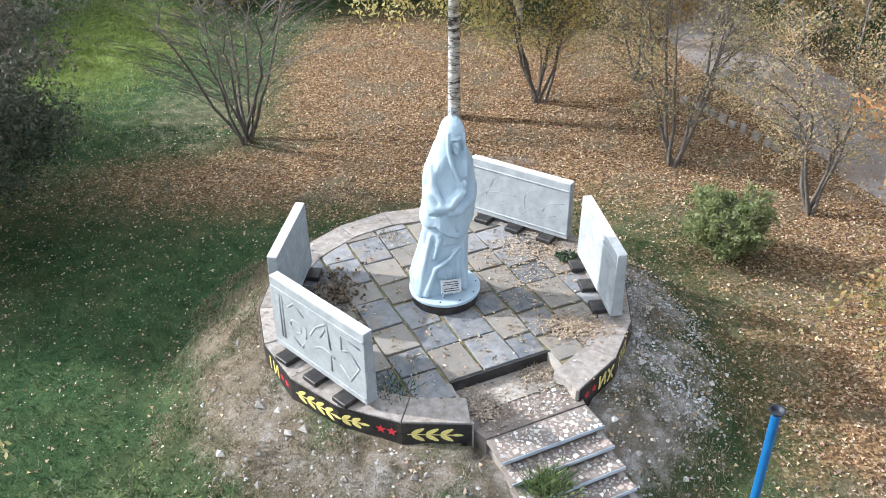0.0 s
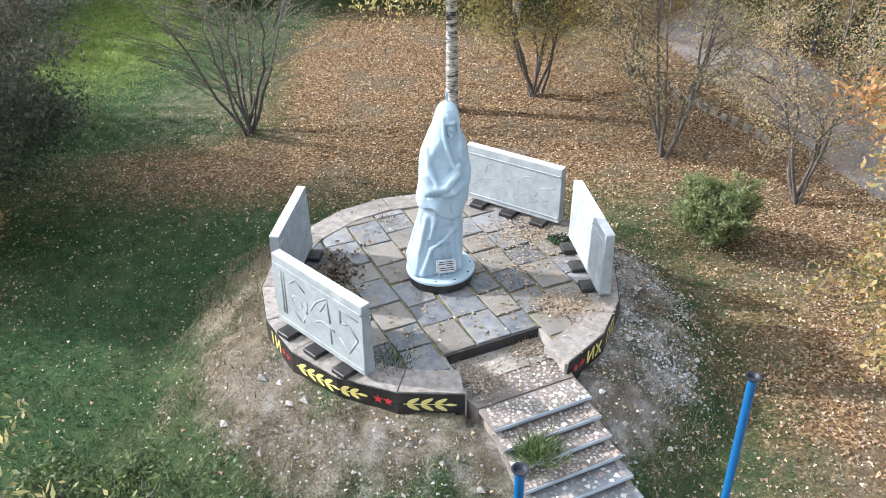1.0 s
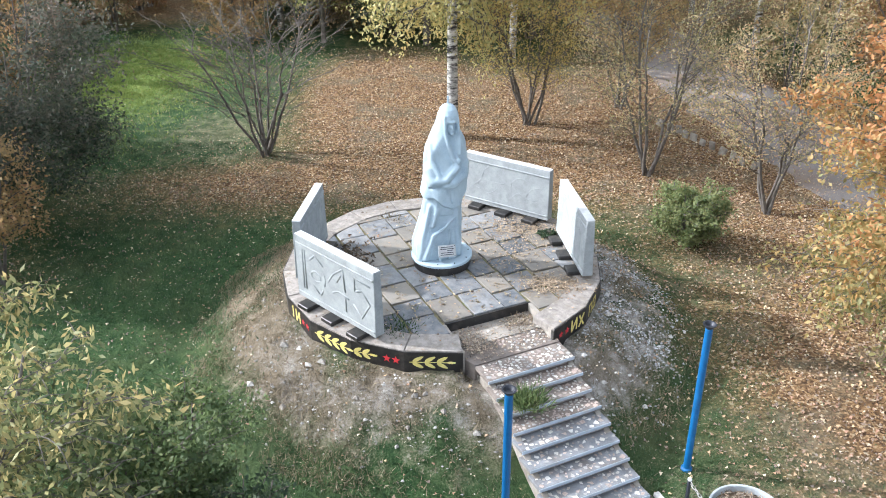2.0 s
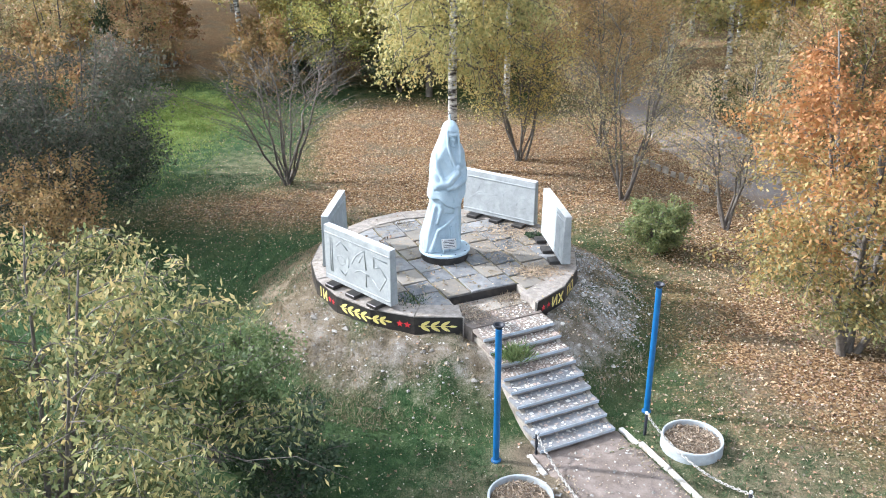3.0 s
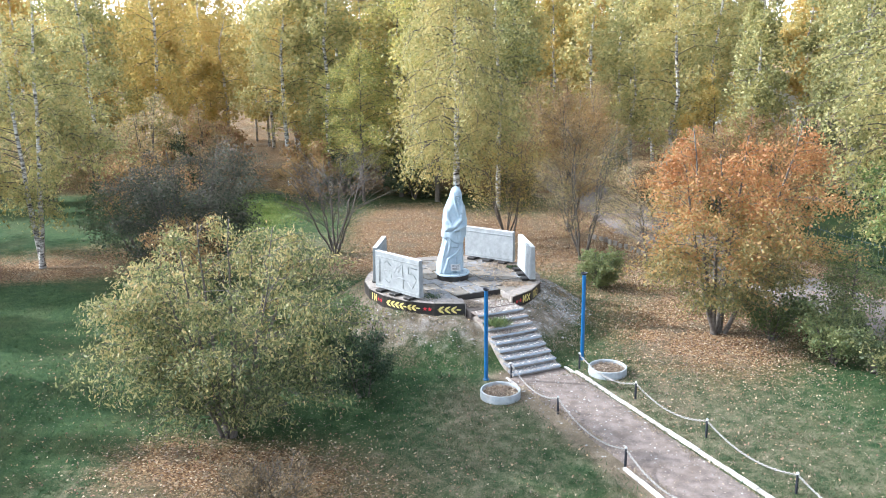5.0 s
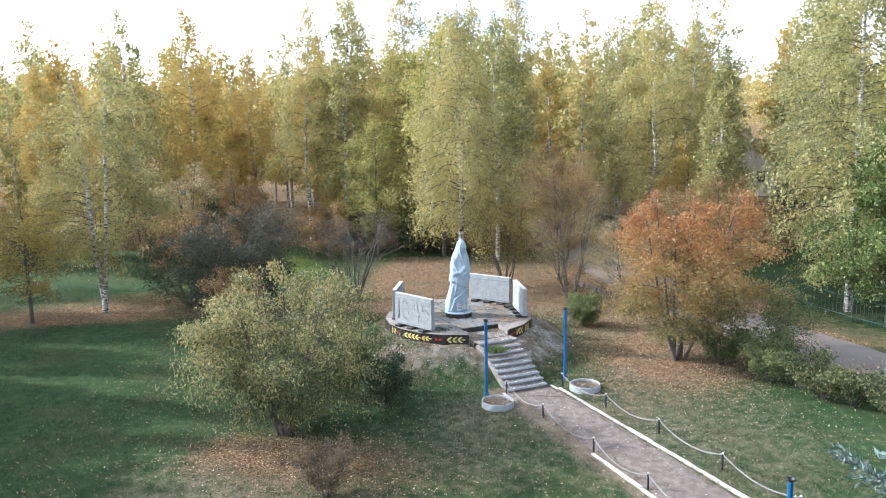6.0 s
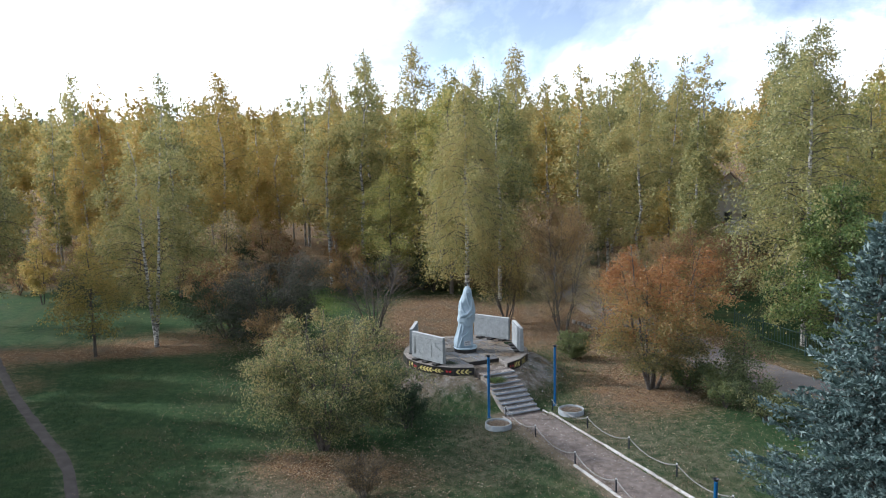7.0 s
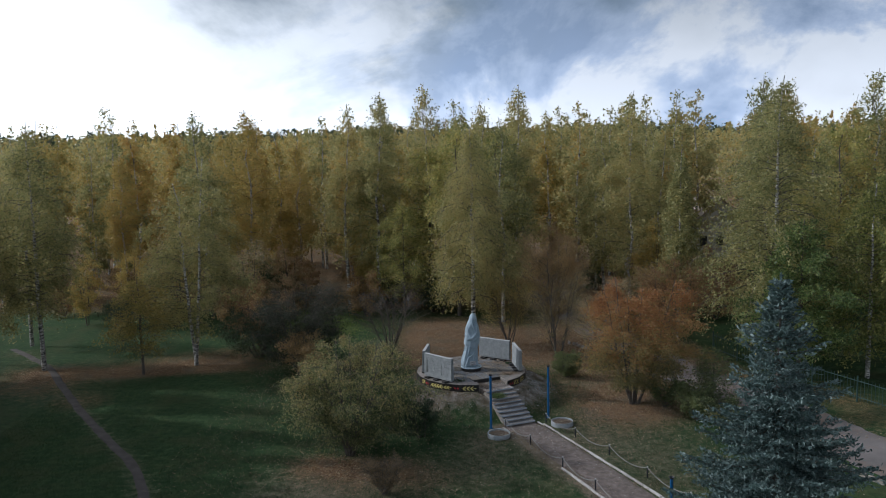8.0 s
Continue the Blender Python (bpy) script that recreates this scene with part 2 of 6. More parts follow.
M["bark"] = surface("grey_bark", (0.055, 0.048, 0.04), (0.18, 0.158, 0.137), 6, 40, 0.9, 0.8)
M["fence"] = surface("green_fence_paint", (0.02, 0.05, 0.045), (0.05, 0.1, 0.09), 5, 40, 0.5, 0.2)
M["housewall"] = surface("house_plaster", (0.62, 0.61, 0.58), (0.78, 0.77, 0.74), 1, 20, 0.85, 0.2)
M["houseroof"] = surface("roof_sheet", (0.3, 0.24, 0.22), (0.42, 0.34, 0.3), 1, 20, 0.6, 0.2)
M["glass"] = surface("dark_pane", (0.03, 0.035, 0.04), (0.06, 0.07, 0.08), 1, 10, 0.1, 0.0)


def birch_bark():
    m, t, p, o, co = blank("birch_bark")
    mp = t.nodes.new("ShaderNodeMapping")
    mp.inputs["Scale"].default_value = (3, 3, 11)
    t.links.new(co, mp.inputs[0])
    col = ramp(t, noise_node(t, mp.outputs[0], 1.0, 5, 0.7), [(0.4, (0.035, 0.03, 0.028)), (0.5, (0.4, 0.38, 0.35)), (0.6, (0.68, 0.66, 0.62))])
    t.links.new(col, p.inputs["Base Color"])
    p.inputs["Roughness"].default_value = 0.75
    return m


M["birch"] = birch_bark()
M["leaf_birch"] = leaf_material("birch_leaves", [(0.18, 0.195, 0.08), (0.34, 0.335, 0.14), (0.47, 0.425, 0.18), (0.56, 0.44, 0.175)])
M["leaf_gold"] = leaf_material("golden_leaves", [(0.26, 0.24, 0.08), (0.44, 0.36, 0.115), (0.53, 0.385, 0.12), (0.52, 0.325, 0.1)])
M["leaf_green"] = leaf_material("green_leaves", [(0.12, 0.155, 0.05), (0.25, 0.275, 0.085), (0.41, 0.39, 0.125), (0.57, 0.47, 0.16)])
M["leaf_willow"] = leaf_material("turning_shrub_leaves", [(0.065, 0.09, 0.038), (0.15, 0.18, 0.075), (0.3, 0.3, 0.13), (0.48, 0.4, 0.18), (0.5, 0.34, 0.15)], 0.7, 0.42, 0.6, 0.05, 4.3)
M["leaf_rowan"] = leaf_material("rowan_leaves", [(0.15, 0.165, 0.068), (0.3, 0.265, 0.105), (0.42, 0.275, 0.105), (0.42, 0.2, 0.08)], 0.6, 0.42, 0.6, 0.115, 4.3)
M["leaf_rust"] = leaf_material("rust_leaves", [(0.2, 0.155, 0.075), (0.345, 0.245, 0.11), (0.405, 0.26, 0.12), (0.3, 0.155, 0.085)], 0.5)
M["leaf_straw"] = leaf_material("straw_leaves", [(0.16, 0.17, 0.08), (0.34, 0.3, 0.15), (0.48, 0.36, 0.2), (0.46, 0.27, 0.16)], 0.8)
M["leaf_brown"] = leaf_material("brown_leaves", [(0.06, 0.05, 0.03), (0.12, 0.095, 0.055), (0.2, 0.15, 0.085), (0.28, 0.2, 0.12)], 1.2)
M["leaf_maple"] = leaf_material("fresh_green_leaves", [(0.075, 0.13, 0.045), (0.15, 0.225, 0.075), (0.27, 0.33, 0.11), (0.42, 0.4, 0.15)], 0.5)
M["leaf_dark"] = leaf_material("dark_shrub_leaves", [(0.03, 0.055, 0.03), (0.06, 0.1, 0.052), (0.11, 0.14, 0.075), (0.17, 0.165, 0.1)], 0.6)
M["leaf_dusky"] = leaf_material("dusky_shrub_leaves", [(0.04, 0.06, 0.038), (0.085, 0.1, 0.065), (0.15, 0.135, 0.1), (0.23, 0.165, 0.13)], 0.6, 0.4, 0.6, 0.08, 4.3)
M["leaf_shrub"] = leaf_material("shrub_leaves", [(0.08, 0.125, 0.05), (0.15, 0.2, 0.08), (0.26, 0.28, 0.12)], 1.5)
M["leaf_spruce"] = leaf_material("blue_spruce_needles", [(0.028, 0.054, 0.048), (0.08, 0.13, 0.12), (0.21, 0.28, 0.265)], 1.2, 0.1)
M["leaf_fallen"] = island_material("fallen_leaves", [(0.2, 0.105, 0.052), (0.34, 0.185, 0.078), (0.44, 0.28, 0.12), (0.11, 0.062, 0.04), (0.56, 0.45, 0.29), (0.3, 0.13, 0.058), (0.2, 0.125, 0.075)], 0.8)
M["grass"] = leaf_material("grass_blades", [(0.017, 0.047, 0.018), (0.04, 0.086, 0.03), (0.09, 0.135, 0.048)], 0.3, 0.3)
# blades for the clearing, brightened in colour to look sunlit
M["sunlit"] = leaf_material("sunlit_grass", [(0.11, 0.175, 0.035), (0.19, 0.255, 0.06), (0.29, 0.33, 0.095)], 0.5, 0.3)
M["lawn"] = leaf_material("lawn_blades", [(0.022, 0.048, 0.025), (0.055, 0.1, 0.045), (0.14, 0.185, 0.09)], 0.6, 0.3)
M["leaf_mixed"] = island_material("mixed_litter", [(0.1, 0.075, 0.05), (0.3, 0.2, 0.12), (0.2, 0.13, 0.08), (0.42, 0.33, 0.23), (0.15, 0.1, 0.07)], 0.9)
M["leaf_pale"] = island_material("pale_leaves", [(0.36, 0.3, 0.21), (0.26, 0.18, 0.11), (0.46, 0.42, 0.33), (0.2, 0.13, 0.08), (0.3, 0.22, 0.12)], 0.8)
M["drygrass"] = leaf_material("dry_grass", [(0.09, 0.07, 0.042), (0.22, 0.175, 0.11), (0.38, 0.32, 0.22)], 0.8, 0.2)
M["slate"] = island_material("slate_rubble", [(0.19, 0.2, 0.215), (0.3, 0.32, 0.34), (0.11, 0.115, 0.12), (0.45, 0.47, 0.49), (0.2, 0.19, 0.17)], 0.8)
M["pebble"] = island_material("chalk_pebbles", [(0.34, 0.33, 0.31), (0.2, 0.19, 0.175), (0.5, 0.49, 0.47), (0.14, 0.13, 0.12), (0.24, 0.24, 0.24), (0.17, 0.15, 0.13)], 0.9)


# ---- helpers for meshes ----
def mesh_object(name, verts, faces, material, parent=None, label="", smooth=False):
    me = bpy.data.meshes.new(name)
    me.from_pydata([tuple(v) for v in verts], [], faces)
    me.materials.append(material)
    if smooth:
        me.polygons.foreach_set("use_smooth", [True] * len(me.polygons))
    me.update()
    ob = new(name, me)
    if parent:
        ob.parent = parent
    if label:
        ob["label"] = label
    return ob


def part(name, bm, material, parent=None, label="", smooth=False):
    bmesh.ops.recalc_face_normals(bm, faces=bm.faces)
    me = bpy.data.meshes.new(name)
    bm.to_mesh(me)
    bm.free()
    me.materials.append(material)
    if smooth:
        me.polygons.foreach_set("use_smooth", [True] * len(me.polygons))
    ob = new(name, me)
    if parent:
        ob.parent = parent
    if label:
        ob["label"] = label
    return ob


def thing(name, label, category, group="", kind="", at=None):
    e = new(name)
    e.empty_display_size = 0.2
    if at is not None:
        e.matrix_basis = at
    return tagged(e, label, category, group, kind)


def prism(bm, poly, z0, z1, bevel=0.0, shrink_top=None):
    """An upright block over a polygon of (x, y), its top edge bevelled."""
    n = len(poly)
    rings = [[bm.verts.new((x, y, z0)) for x, y in poly]]
    if bevel:
        cx, cy = sum(p[0] for p in poly) / n, sum(p[1] for p in poly) / n
        rings.append([bm.verts.new((x, y, z1 - bevel)) for x, y in poly])
        top = []
        for x, y in poly:
            d = math.hypot(x - cx, y - cy) or 1
            top.append(bm.verts.new((x - (x - cx) / d * bevel, y - (y - cy) / d * bevel, z1)))
        rings.append(top)
    else:
        rings.append([bm.verts.new((x, y, z1)) for x, y in poly])
    for a, b in zip(rings, rings[1:]):
        for i in range(n):
            bm.faces.new((a[i], a[(i + 1) % n], b[(i + 1) % n], b[i]))
    bm.faces.new(rings[-1])
    bm.faces.new(rings[0][::-1])
    return bm


def box(bm, m, sx_, sy_, sz_, bevel=0.0):
    """A box centred on m, bevelled along all its edges."""
    made = bmesh.ops.create_cube(bm, size=1, matrix=m @ Matrix.Diagonal((sx_, sy_, sz_, 1)))
    if bevel:
        edges = {e for v in made["verts"] for e in v.link_edges}
        bmesh.ops.bevel(bm, geom=list(edges), offset=bevel, segments=1, affect="EDGES")
    return bm


def lathe(bm, profile, sides=24, m=Matrix()):
    """Turns (radius, z) pairs about the z axis of m."""
    rings = []
    for r, z in profile:
        rings.append([bm.verts.new(m @ Vector((r * math.cos(2 * math.pi * i / sides), r * math.sin(2 * math.pi * i / sides), z))) for i in range(sides)])
    for a, b in zip(rings, rings[1:]):
        for i in range(sides):
            bm.faces.new((a[i], a[(i + 1) % sides], b[(i + 1) % sides], b[i]))
    bm.faces.new(rings[0][::-1])
    bm.faces.new(rings[-1])
    return bm


def tube(V, F, pts, rads, sides=4):
    """Adds a tapered tube along pts to the lists V and F."""
    pts = [np.asarray(p, float) for p in pts]
    base = len(V)
    for i, (p, r) in enumerate(zip(pts, rads)):
        d = pts[min(i + 1, len(pts) - 1)] - pts[max(i - 1, 0)]
        d = d / (np.linalg.norm(d) + 1e-9)
        a = np.cross(d, (0.0, 0.0, 1.0) if abs(d[2]) < 0.9 else (1.0, 0.0, 0.0))
        a /= np.linalg.norm(a) + 1e-9
        b = np.cross(d, a)
        for k in range(sides):
            an = 2 * math.pi * k / sides
            V.append(p + r * (math.cos(an) * a + math.sin(an) * b))
    for i in range(len(pts) - 1):
        for k in range(sides):
            k2 = (k + 1) % sides
            F.append((base + i * sides + k, base + i * sides + k2, base + (i + 1) * sides + k2, base + (i + 1) * sides + k))
    F.append(tuple(base + (len(pts) - 1) * sides + k for k in range(sides)))


def quads(name, centres, size, aspect, material, parent=None, rng=None, flat=0.0, along=None, label="", corners=4):
    """Many small leaves or needles, each a diamond of its own, as one mesh. flat: how far they lie level; along: the ways they point."""
    n = len(centres)
    a = rng.normal(size=(n, 3)) if along is None else along + rng.normal(size=(n, 3)) * 0.35
    if flat:
        a[:, 2] *= 1 - flat
    a /= np.linalg.norm(a, axis=1)[:, None] + 1e-9
    b = rng.normal(size=(n, 3))
    if flat:
        b[:, 2] *= 1 - flat
    b -= a * (a * b).sum(1)[:, None]
    b /= np.linalg.norm(b, axis=1)[:, None] + 1e-9
    s = size * rng.uniform(0.6, 1.35, n)[:, None] * 0.5
    v = np.empty((n, corners, 3))
    mid = centres + a * s * 0.15
    if corners == 3:
        v[:, 0], v[:, 1], v[:, 2] = centres + a * s, centres - a * s + b * s * aspect * 1.3, centres - a * s - b * s * aspect * 1.3
    else:
        v[:, 0], v[:, 2] = centres - a * s, centres + a * s
        v[:, 1], v[:, 3] = mid + b * s * aspect, mid - b * s * aspect
    me = bpy.data.meshes.new(name)
    me.vertices.add(corners * n)
    me.vertices.foreach_set("co", v.reshape(-1))
    me.loops.add(corners * n)
    me.loops.foreach_set("vertex_index", np.arange(corners * n, dtype=np.int32))
    me.polygons.add(n)
    me.polygons.foreach_set("loop_start", np.arange(n, dtype=np.int32) * corners)
    me.materials.append(material)
    me.update(calc_edges=True)
    me.validate()
    ob = new(name, me)
    if parent:
        ob.parent = parent
    if label:
        ob["label"] = label
    return ob


def vnoise(x, y, scale, seed=0):
    """Smooth value noise, -1 to 1, over arrays."""
    x, y = np.asarray(x, float) * scale, np.asarray(y, float) * scale
    xi, yi = np.floor(x), np.floor(y)
    fx, fy = x - xi, y - yi
    fx, fy = fx * fx * (3 - 2 * fx), fy * fy * (3 - 2 * fy)

    def h(i, j):
        q = np.sin(i * 127.1 + j * 311.7 + seed * 74.7) * 43758.5453
        return (q - np.floor(q)) * 2 - 1

    return (h(xi, yi) * (1 - fx) + h(xi + 1, yi) * fx) * (1 - fy) + (h(xi, yi + 1) * (1 - fx) + h(xi + 1, yi + 1) * fx) * fy


def smooth(a, b, v):
    k = np.clip((v - a) / (b - a), 0, 1)
    return k * k * (3 - 2 * k)


# ---- plan ----
CX, CY, RIM, TOP = 0.0, 12.72, 3.34, 1.6          # round platform: centre, outer radius, height
DX, DY = 0.438, -0.899                             # way down the stairs
WX, WY = 0.899, 0.438                              # across the stairs
PX, PY = 0.945, 10.77                              # middle of the notch's back edge
NOSE0, GOING, RISE, STEPS, HALF = 1.68, 0.305, 0.154, 9, 0.87


def plan(d, w):
    return PX + DX * d + WX * w, PY + DY * d + WY * w


def ground_height(x, y):
    x, y = np.asarray(x, float), np.asarray(y, float)
    r = np.hypot(x - CX, y - CY)
    d = (x - PX) * DX + (y - PY) * DY
    w = (x - PX) * WX + (y - PY) * WY
    wob = vnoise(x, y, 0.45, 3) * 0.35 + vnoise(x, y, 1.3, 4) * 0.12
    mound = 1.2 * (1 - smooth(3.25, 5.75 + wob, r)) ** 0.9
    z = mound + (0.05 * vnoise(x, y, 1.9, 5) + 0.03 * vnoise(x, y, 4.1, 6)) * smooth(0.02, 0.3, mound)
    z = z + (0.022 * vnoise(x, y, 3.3, 61) + 0.016 * vnoise(x, y, 6.7, 62)) * smooth(0.02, 0.25, mound) * smooth(3.4, 3.8, r)
    z = z + 0.03 * vnoise(x, y, 0.25, 7) * smooth(5.5, 9, r)
    under = (np.abs(w) < HALF + 0.25) & (d > -0.5) & (d < 4.6)
    slope = np.clip(1.35 - (d - NOSE0) / GOING * RISE, 0, 1.35) - 0.32
    z = np.where(under, np.minimum(z, np.maximum(slope, -0.08)), z)
    return z


def near_line(x, y, pts):
    """The distance to a broken line."""
    best = np.full(np.shape(x), 1e9)
    for (x0, y0), (x1, y1) in zip(pts, pts[1:]):
        l2 = (x1 - x0) ** 2 + (y1 - y0) ** 2
        k = np.clip(((x - x0) * (x1 - x0) + (y - y0) * (y1 - y0)) / l2, 0, 1)
        best = np.minimum(best, np.hypot(x - x0 - k * (x1 - x0), y - y0 - k * (y1 - y0)))
    return best


ROAD = [(7.5, 58), (8.6, 42), (10.3, 31), (11.8, 24), (13.6, 17.5), (16.6, 11), (19.3, 3.5), (23.2, -5), (28.6, -16), (37, -32)]
TRACK = [(-8, -44), (-9.5, -28), (-11, -17), (-12.6, -9), (-14.4, -3), (-16.5, 1.2), (-18.6, 4.0), (-23.3, 10.2), (-27, 15.5), (-30.5, 20.5), (-36, 26)]
KERB_R = [(3.68, 7.66), (6.39, 1.6), (10.3, -7.2)]
KERB_L = [(1.72, 6.75), (4.3, 0.75), (7.85, -7.9)]


def cover(x, y):
    """Shares of fallen leaves, dry grass and bare chalky soil."""
    x, y = np.asarray(x, float), np.asarray(y, float)
    r = np.hypot(x - CX, y - CY)

    def spot(cx, cy, rx, ry):
        return np.exp(-(((x - cx) / rx) ** 2 + ((y - cy) / ry) ** 2))

    litter = 1.0 * spot(2, 25, 7.5, 7) + 0.42 * spot(8, 16, 5, 5) + 0.75 * spot(9.5, 9.6, 4.0, 3.4) + 0.5 * spot(-4.6, 0.8, 2.8, 1.6) + 0.45 * spot(-7.5, 1.5, 1.8, 1.8)
    litter += 0.3 * spot(-8, 20.0, 6, 2.6) + 0.75 * spot(-19.5, 19.5, 4.5, 1.8) + 0.7 * spot(-24, 18.4, 3, 1.5) + 0.5 * spot(-30, 19, 3, 2)
    litter += 0.34 * spot(-6.5, 20.5, 5, 2.2) + 0.8 * spot(-3.0, 31, 4, 6) + 0.18 * spot(7.5, 10, 3, 6) + 0.4 * spot(-11.5, 15, 2.5, 3)
    litter += 0.3 * spot(2.5, 26, 5, 4) + 0.6 * spot(-29, 16, 4, 4) + 0.4 * spot(-24, 12, 3, 2.5)
    litter += 0.55 * spot(-15, 24, 5, 3.5) + 0.5 * spot(-21, 22, 6, 3)
    litter += 0.75 * smooth(36, 44, y) + 0.4 * spot(15, 20, 3, 6) + 0.5 * spot(22, 9, 2.5, 6)
    litter += 0.75 * np.exp(-(near_line(x, y, ROAD) / 4.6) ** 2) * smooth(9, 14, y)
    litter += 0.14 * spot(7.5, 3, 4, 4) + 0.35 * spot(-2.5, -1, 4, 2.5) + 0.22 * spot(-6.5, 0.5, 4, 3)
    litter -= 0.75 * spot(-11, 29, 4.2, 7) + 0.12 * spot(5, 17.5, 2.5, 2)
    dry = (1 - smooth(4.1, 5.5, r)) * (0.58 + 0.42 * vnoise(x, y, 1.1, 51) + 0.2 * vnoise(x, y, 2.6, 52) - 0.2 * np.cos(np.arctan2(y - CY, x - CX) + 0.1)) + 0.45 * spot(8.5, 1, 6, 8) + 0.6 * spot(-6.5, -1.5, 5, 4.5) + 0.3 * spot(0.5, 1, 3, 4) + 0.3 * spot(3, 19, 6, 3) + 0.28 * spot(5.6, 6.4, 3, 3.2) + 0.35 * spot(0.6, 5.2, 1.6, 2.4) + 0.45 * spot(-7.8, 25, 3.5, 4.5)
    dry += 0.75 * np.exp(-(near_line(x, y, KERB_L) / 0.45) ** 2) + 0.4 * np.exp(-(near_line(x, y, TRACK) / 0.9) ** 2)
    dry += 0.5 * smooth(60, 120, y)
    ang = np.arctan2(y - CY, x - CX)
    chalk = (1 - smooth(4.2, 5.5, r)) * (0.32 + 0.1 * np.cos(ang + 2.4) + 0.46 * np.cos(ang + 0.2) ** 3 + 0.22 * vnoise(x, y, 0.9, 53))
    chalk = np.maximum(chalk, 0.55 * spot(1.9, 21.4, 1.1, 0.5))
    chalk = np.maximum(chalk, 0.9 * smooth(560, 640, y) * (1 - smooth(1150, 1250, y)) * smooth(150, 190, x) * (1 - smooth(500, 560, x)))
    return np.clip(litter, 0, 1), np.clip(dry, 0, 1), np.clip(chalk, 0, 1)


def sunlit_share(x, y):
    """Where the grass is coloured brighter to stand for sunlight on the clearing."""
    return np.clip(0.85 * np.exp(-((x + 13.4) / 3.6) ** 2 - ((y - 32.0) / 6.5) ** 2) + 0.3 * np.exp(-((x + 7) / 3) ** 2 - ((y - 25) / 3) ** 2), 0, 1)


# ---- ground ----
def axis(lo, hi, step, far):
    mid = list(np.arange(lo, hi + step / 2, step))
    out_, k = [], step
    a = mid[0]
    while a > -far:
        k *= 1.22
        a -= k
        out_.append(a)
    mid = out_[::-1] + mid
    k, a = step, mid[-1]
    while a < far:
        k *= 1.22
        a += k
        mid.append(a)
    return np.array(mid)


def build_ground():
    xs, ys = axis(-24, 20, 0.3, 3000), axis(-12, 32, 0.3, 3000)
    xs = np.concatenate([xs[xs < -6.05], np.arange(-6, 6.05, 0.11), xs[xs > 6.15]])
    ys = np.concatenate([ys[ys < 6.65], np.arange(6.7, 18.8, 0.11), ys[ys > 18.85]])
    X, Y = np.meshgrid(xs, ys)
    Z = ground_height(X, Y)
    nx, ny = len(xs), len(ys)
    idx = np.arange(nx * ny).reshape(ny, nx)
    F = np.stack([idx[:-1, :-1], idx[:-1, 1:], idx[1:, 1:], idx[1:, :-1]], -1).reshape(-1, 4)
    me = bpy.data.meshes.new("ground")
    me.vertices.add(nx * ny)
    me.vertices.foreach_set("co", np.stack([X, Y, Z], -1).reshape(-1))
    me.loops.add(F.size)
    me.loops.foreach_set("vertex_index", F.reshape(-1).astype(np.int32))
    me.polygons.add(len(F))
    me.polygons.foreach_set("loop_start", np.arange(len(F), dtype=np.int32) * 4)
    me.polygons.foreach_set("use_smooth", np.ones(len(F), bool))
    a, b, c = cover(X, Y)
    colours = me.color_attributes.new("cover", "FLOAT_COLOR", "POINT")
    colours.data.foreach_set("color", np.stack([a, b, c, sunlit_share(X, Y)], -1).reshape(-1))
    me.materials.append(M["ground"])
    me.update(calc_edges=True)
    tagged(new("ground", me), "autumn meadow with fallen leaves and a low chalky mound", "ground", kind="structure")


build_ground()


def resample(pts, step):
    out_ = []
    for i in range(len(pts) - 1):
        p0, p1, p2, p3 = (Vector(pts[max(0, min(len(pts) - 1, j))]) for j in (i - 1, i, i + 1, i + 2))
        n = max(2, int((p2 - p1).length / step))
        for k in range(n):
            t = k / n
            out_.append(0.5 * (2 * p1 + (p2 - p0) * t + (2 * p0 - 5 * p1 + 4 * p2 - p3) * t * t + (3 * p1 - p0 - 3 * p2 + p3) * t ** 3))
    out_.append(Vector(pts[-1]))
    return out_


def strip(name, pts, width, material, label, lift=0.015, ragged=0.2, across=8, step=0.4):
    """A way laid over the ground along a line, with ragged edges."""
    mid = resample(pts, step)
    V, F = [], []
    for i, p in enumerate(mid):
        d = (mid[min(i + 1, len(mid) - 1)] - mid[max(i - 1, 0)]).normalized()
        n = Vector((-d.y, d.x))
        for k in range(across + 1):
            e = (k / across * 2 - 1) * width / 2
            if k in (0, across):
                e *= 1 + ragged * float(vnoise(p.x + k, p.y, 1.2, 9)) + ragged * 0.5 * float(vnoise(p.x, p.y + k, 3.5, 10))
            q = p + n * e
            V.append((q.x, q.y, float(ground_height(q.x, q.y)) + (lift if 0 < k < across else -0.02)))
    w = across + 1
    for i in range(len(mid) - 1):
        for k in range(across):
            F.append((i * w + k, i * w + k + 1, (i + 1) * w + k + 1, (i + 1) * w + k))
    ob = mesh_object(name, V, F, material, smooth=True)
    return tagged(ob, label, "road" if name == "road" else "path", kind="structure")


strip("road", ROAD, 4.6, M["road"], "dusty grey unpaved road strewn with leaves", 0.03, 0.15, 10, 0.6)
strip("dirt_track", TRACK, 0.6, M["dirt"], "narrow trodden dirt path across the grass", 0.02, 0.25, 6, 0.3)
WALKWAY = [((a[0] + b[0]) / 2, (a[1] + b[1]) / 2) for a, b in zip(KERB_L, KERB_R)]
strip("pavement", WALKWAY, 2.1, M["path"], "pale gravel walkway leading to the stairs", 0.055, 0.03, 10, 0.3)


# ---- monument: platform ----
ZAX = Vector((0, 0, 1))
SEG = 18
A0, A1 = -82.5, -50.4 - 360.0                      # the rim runs clockwise from one side of the stairs to the other


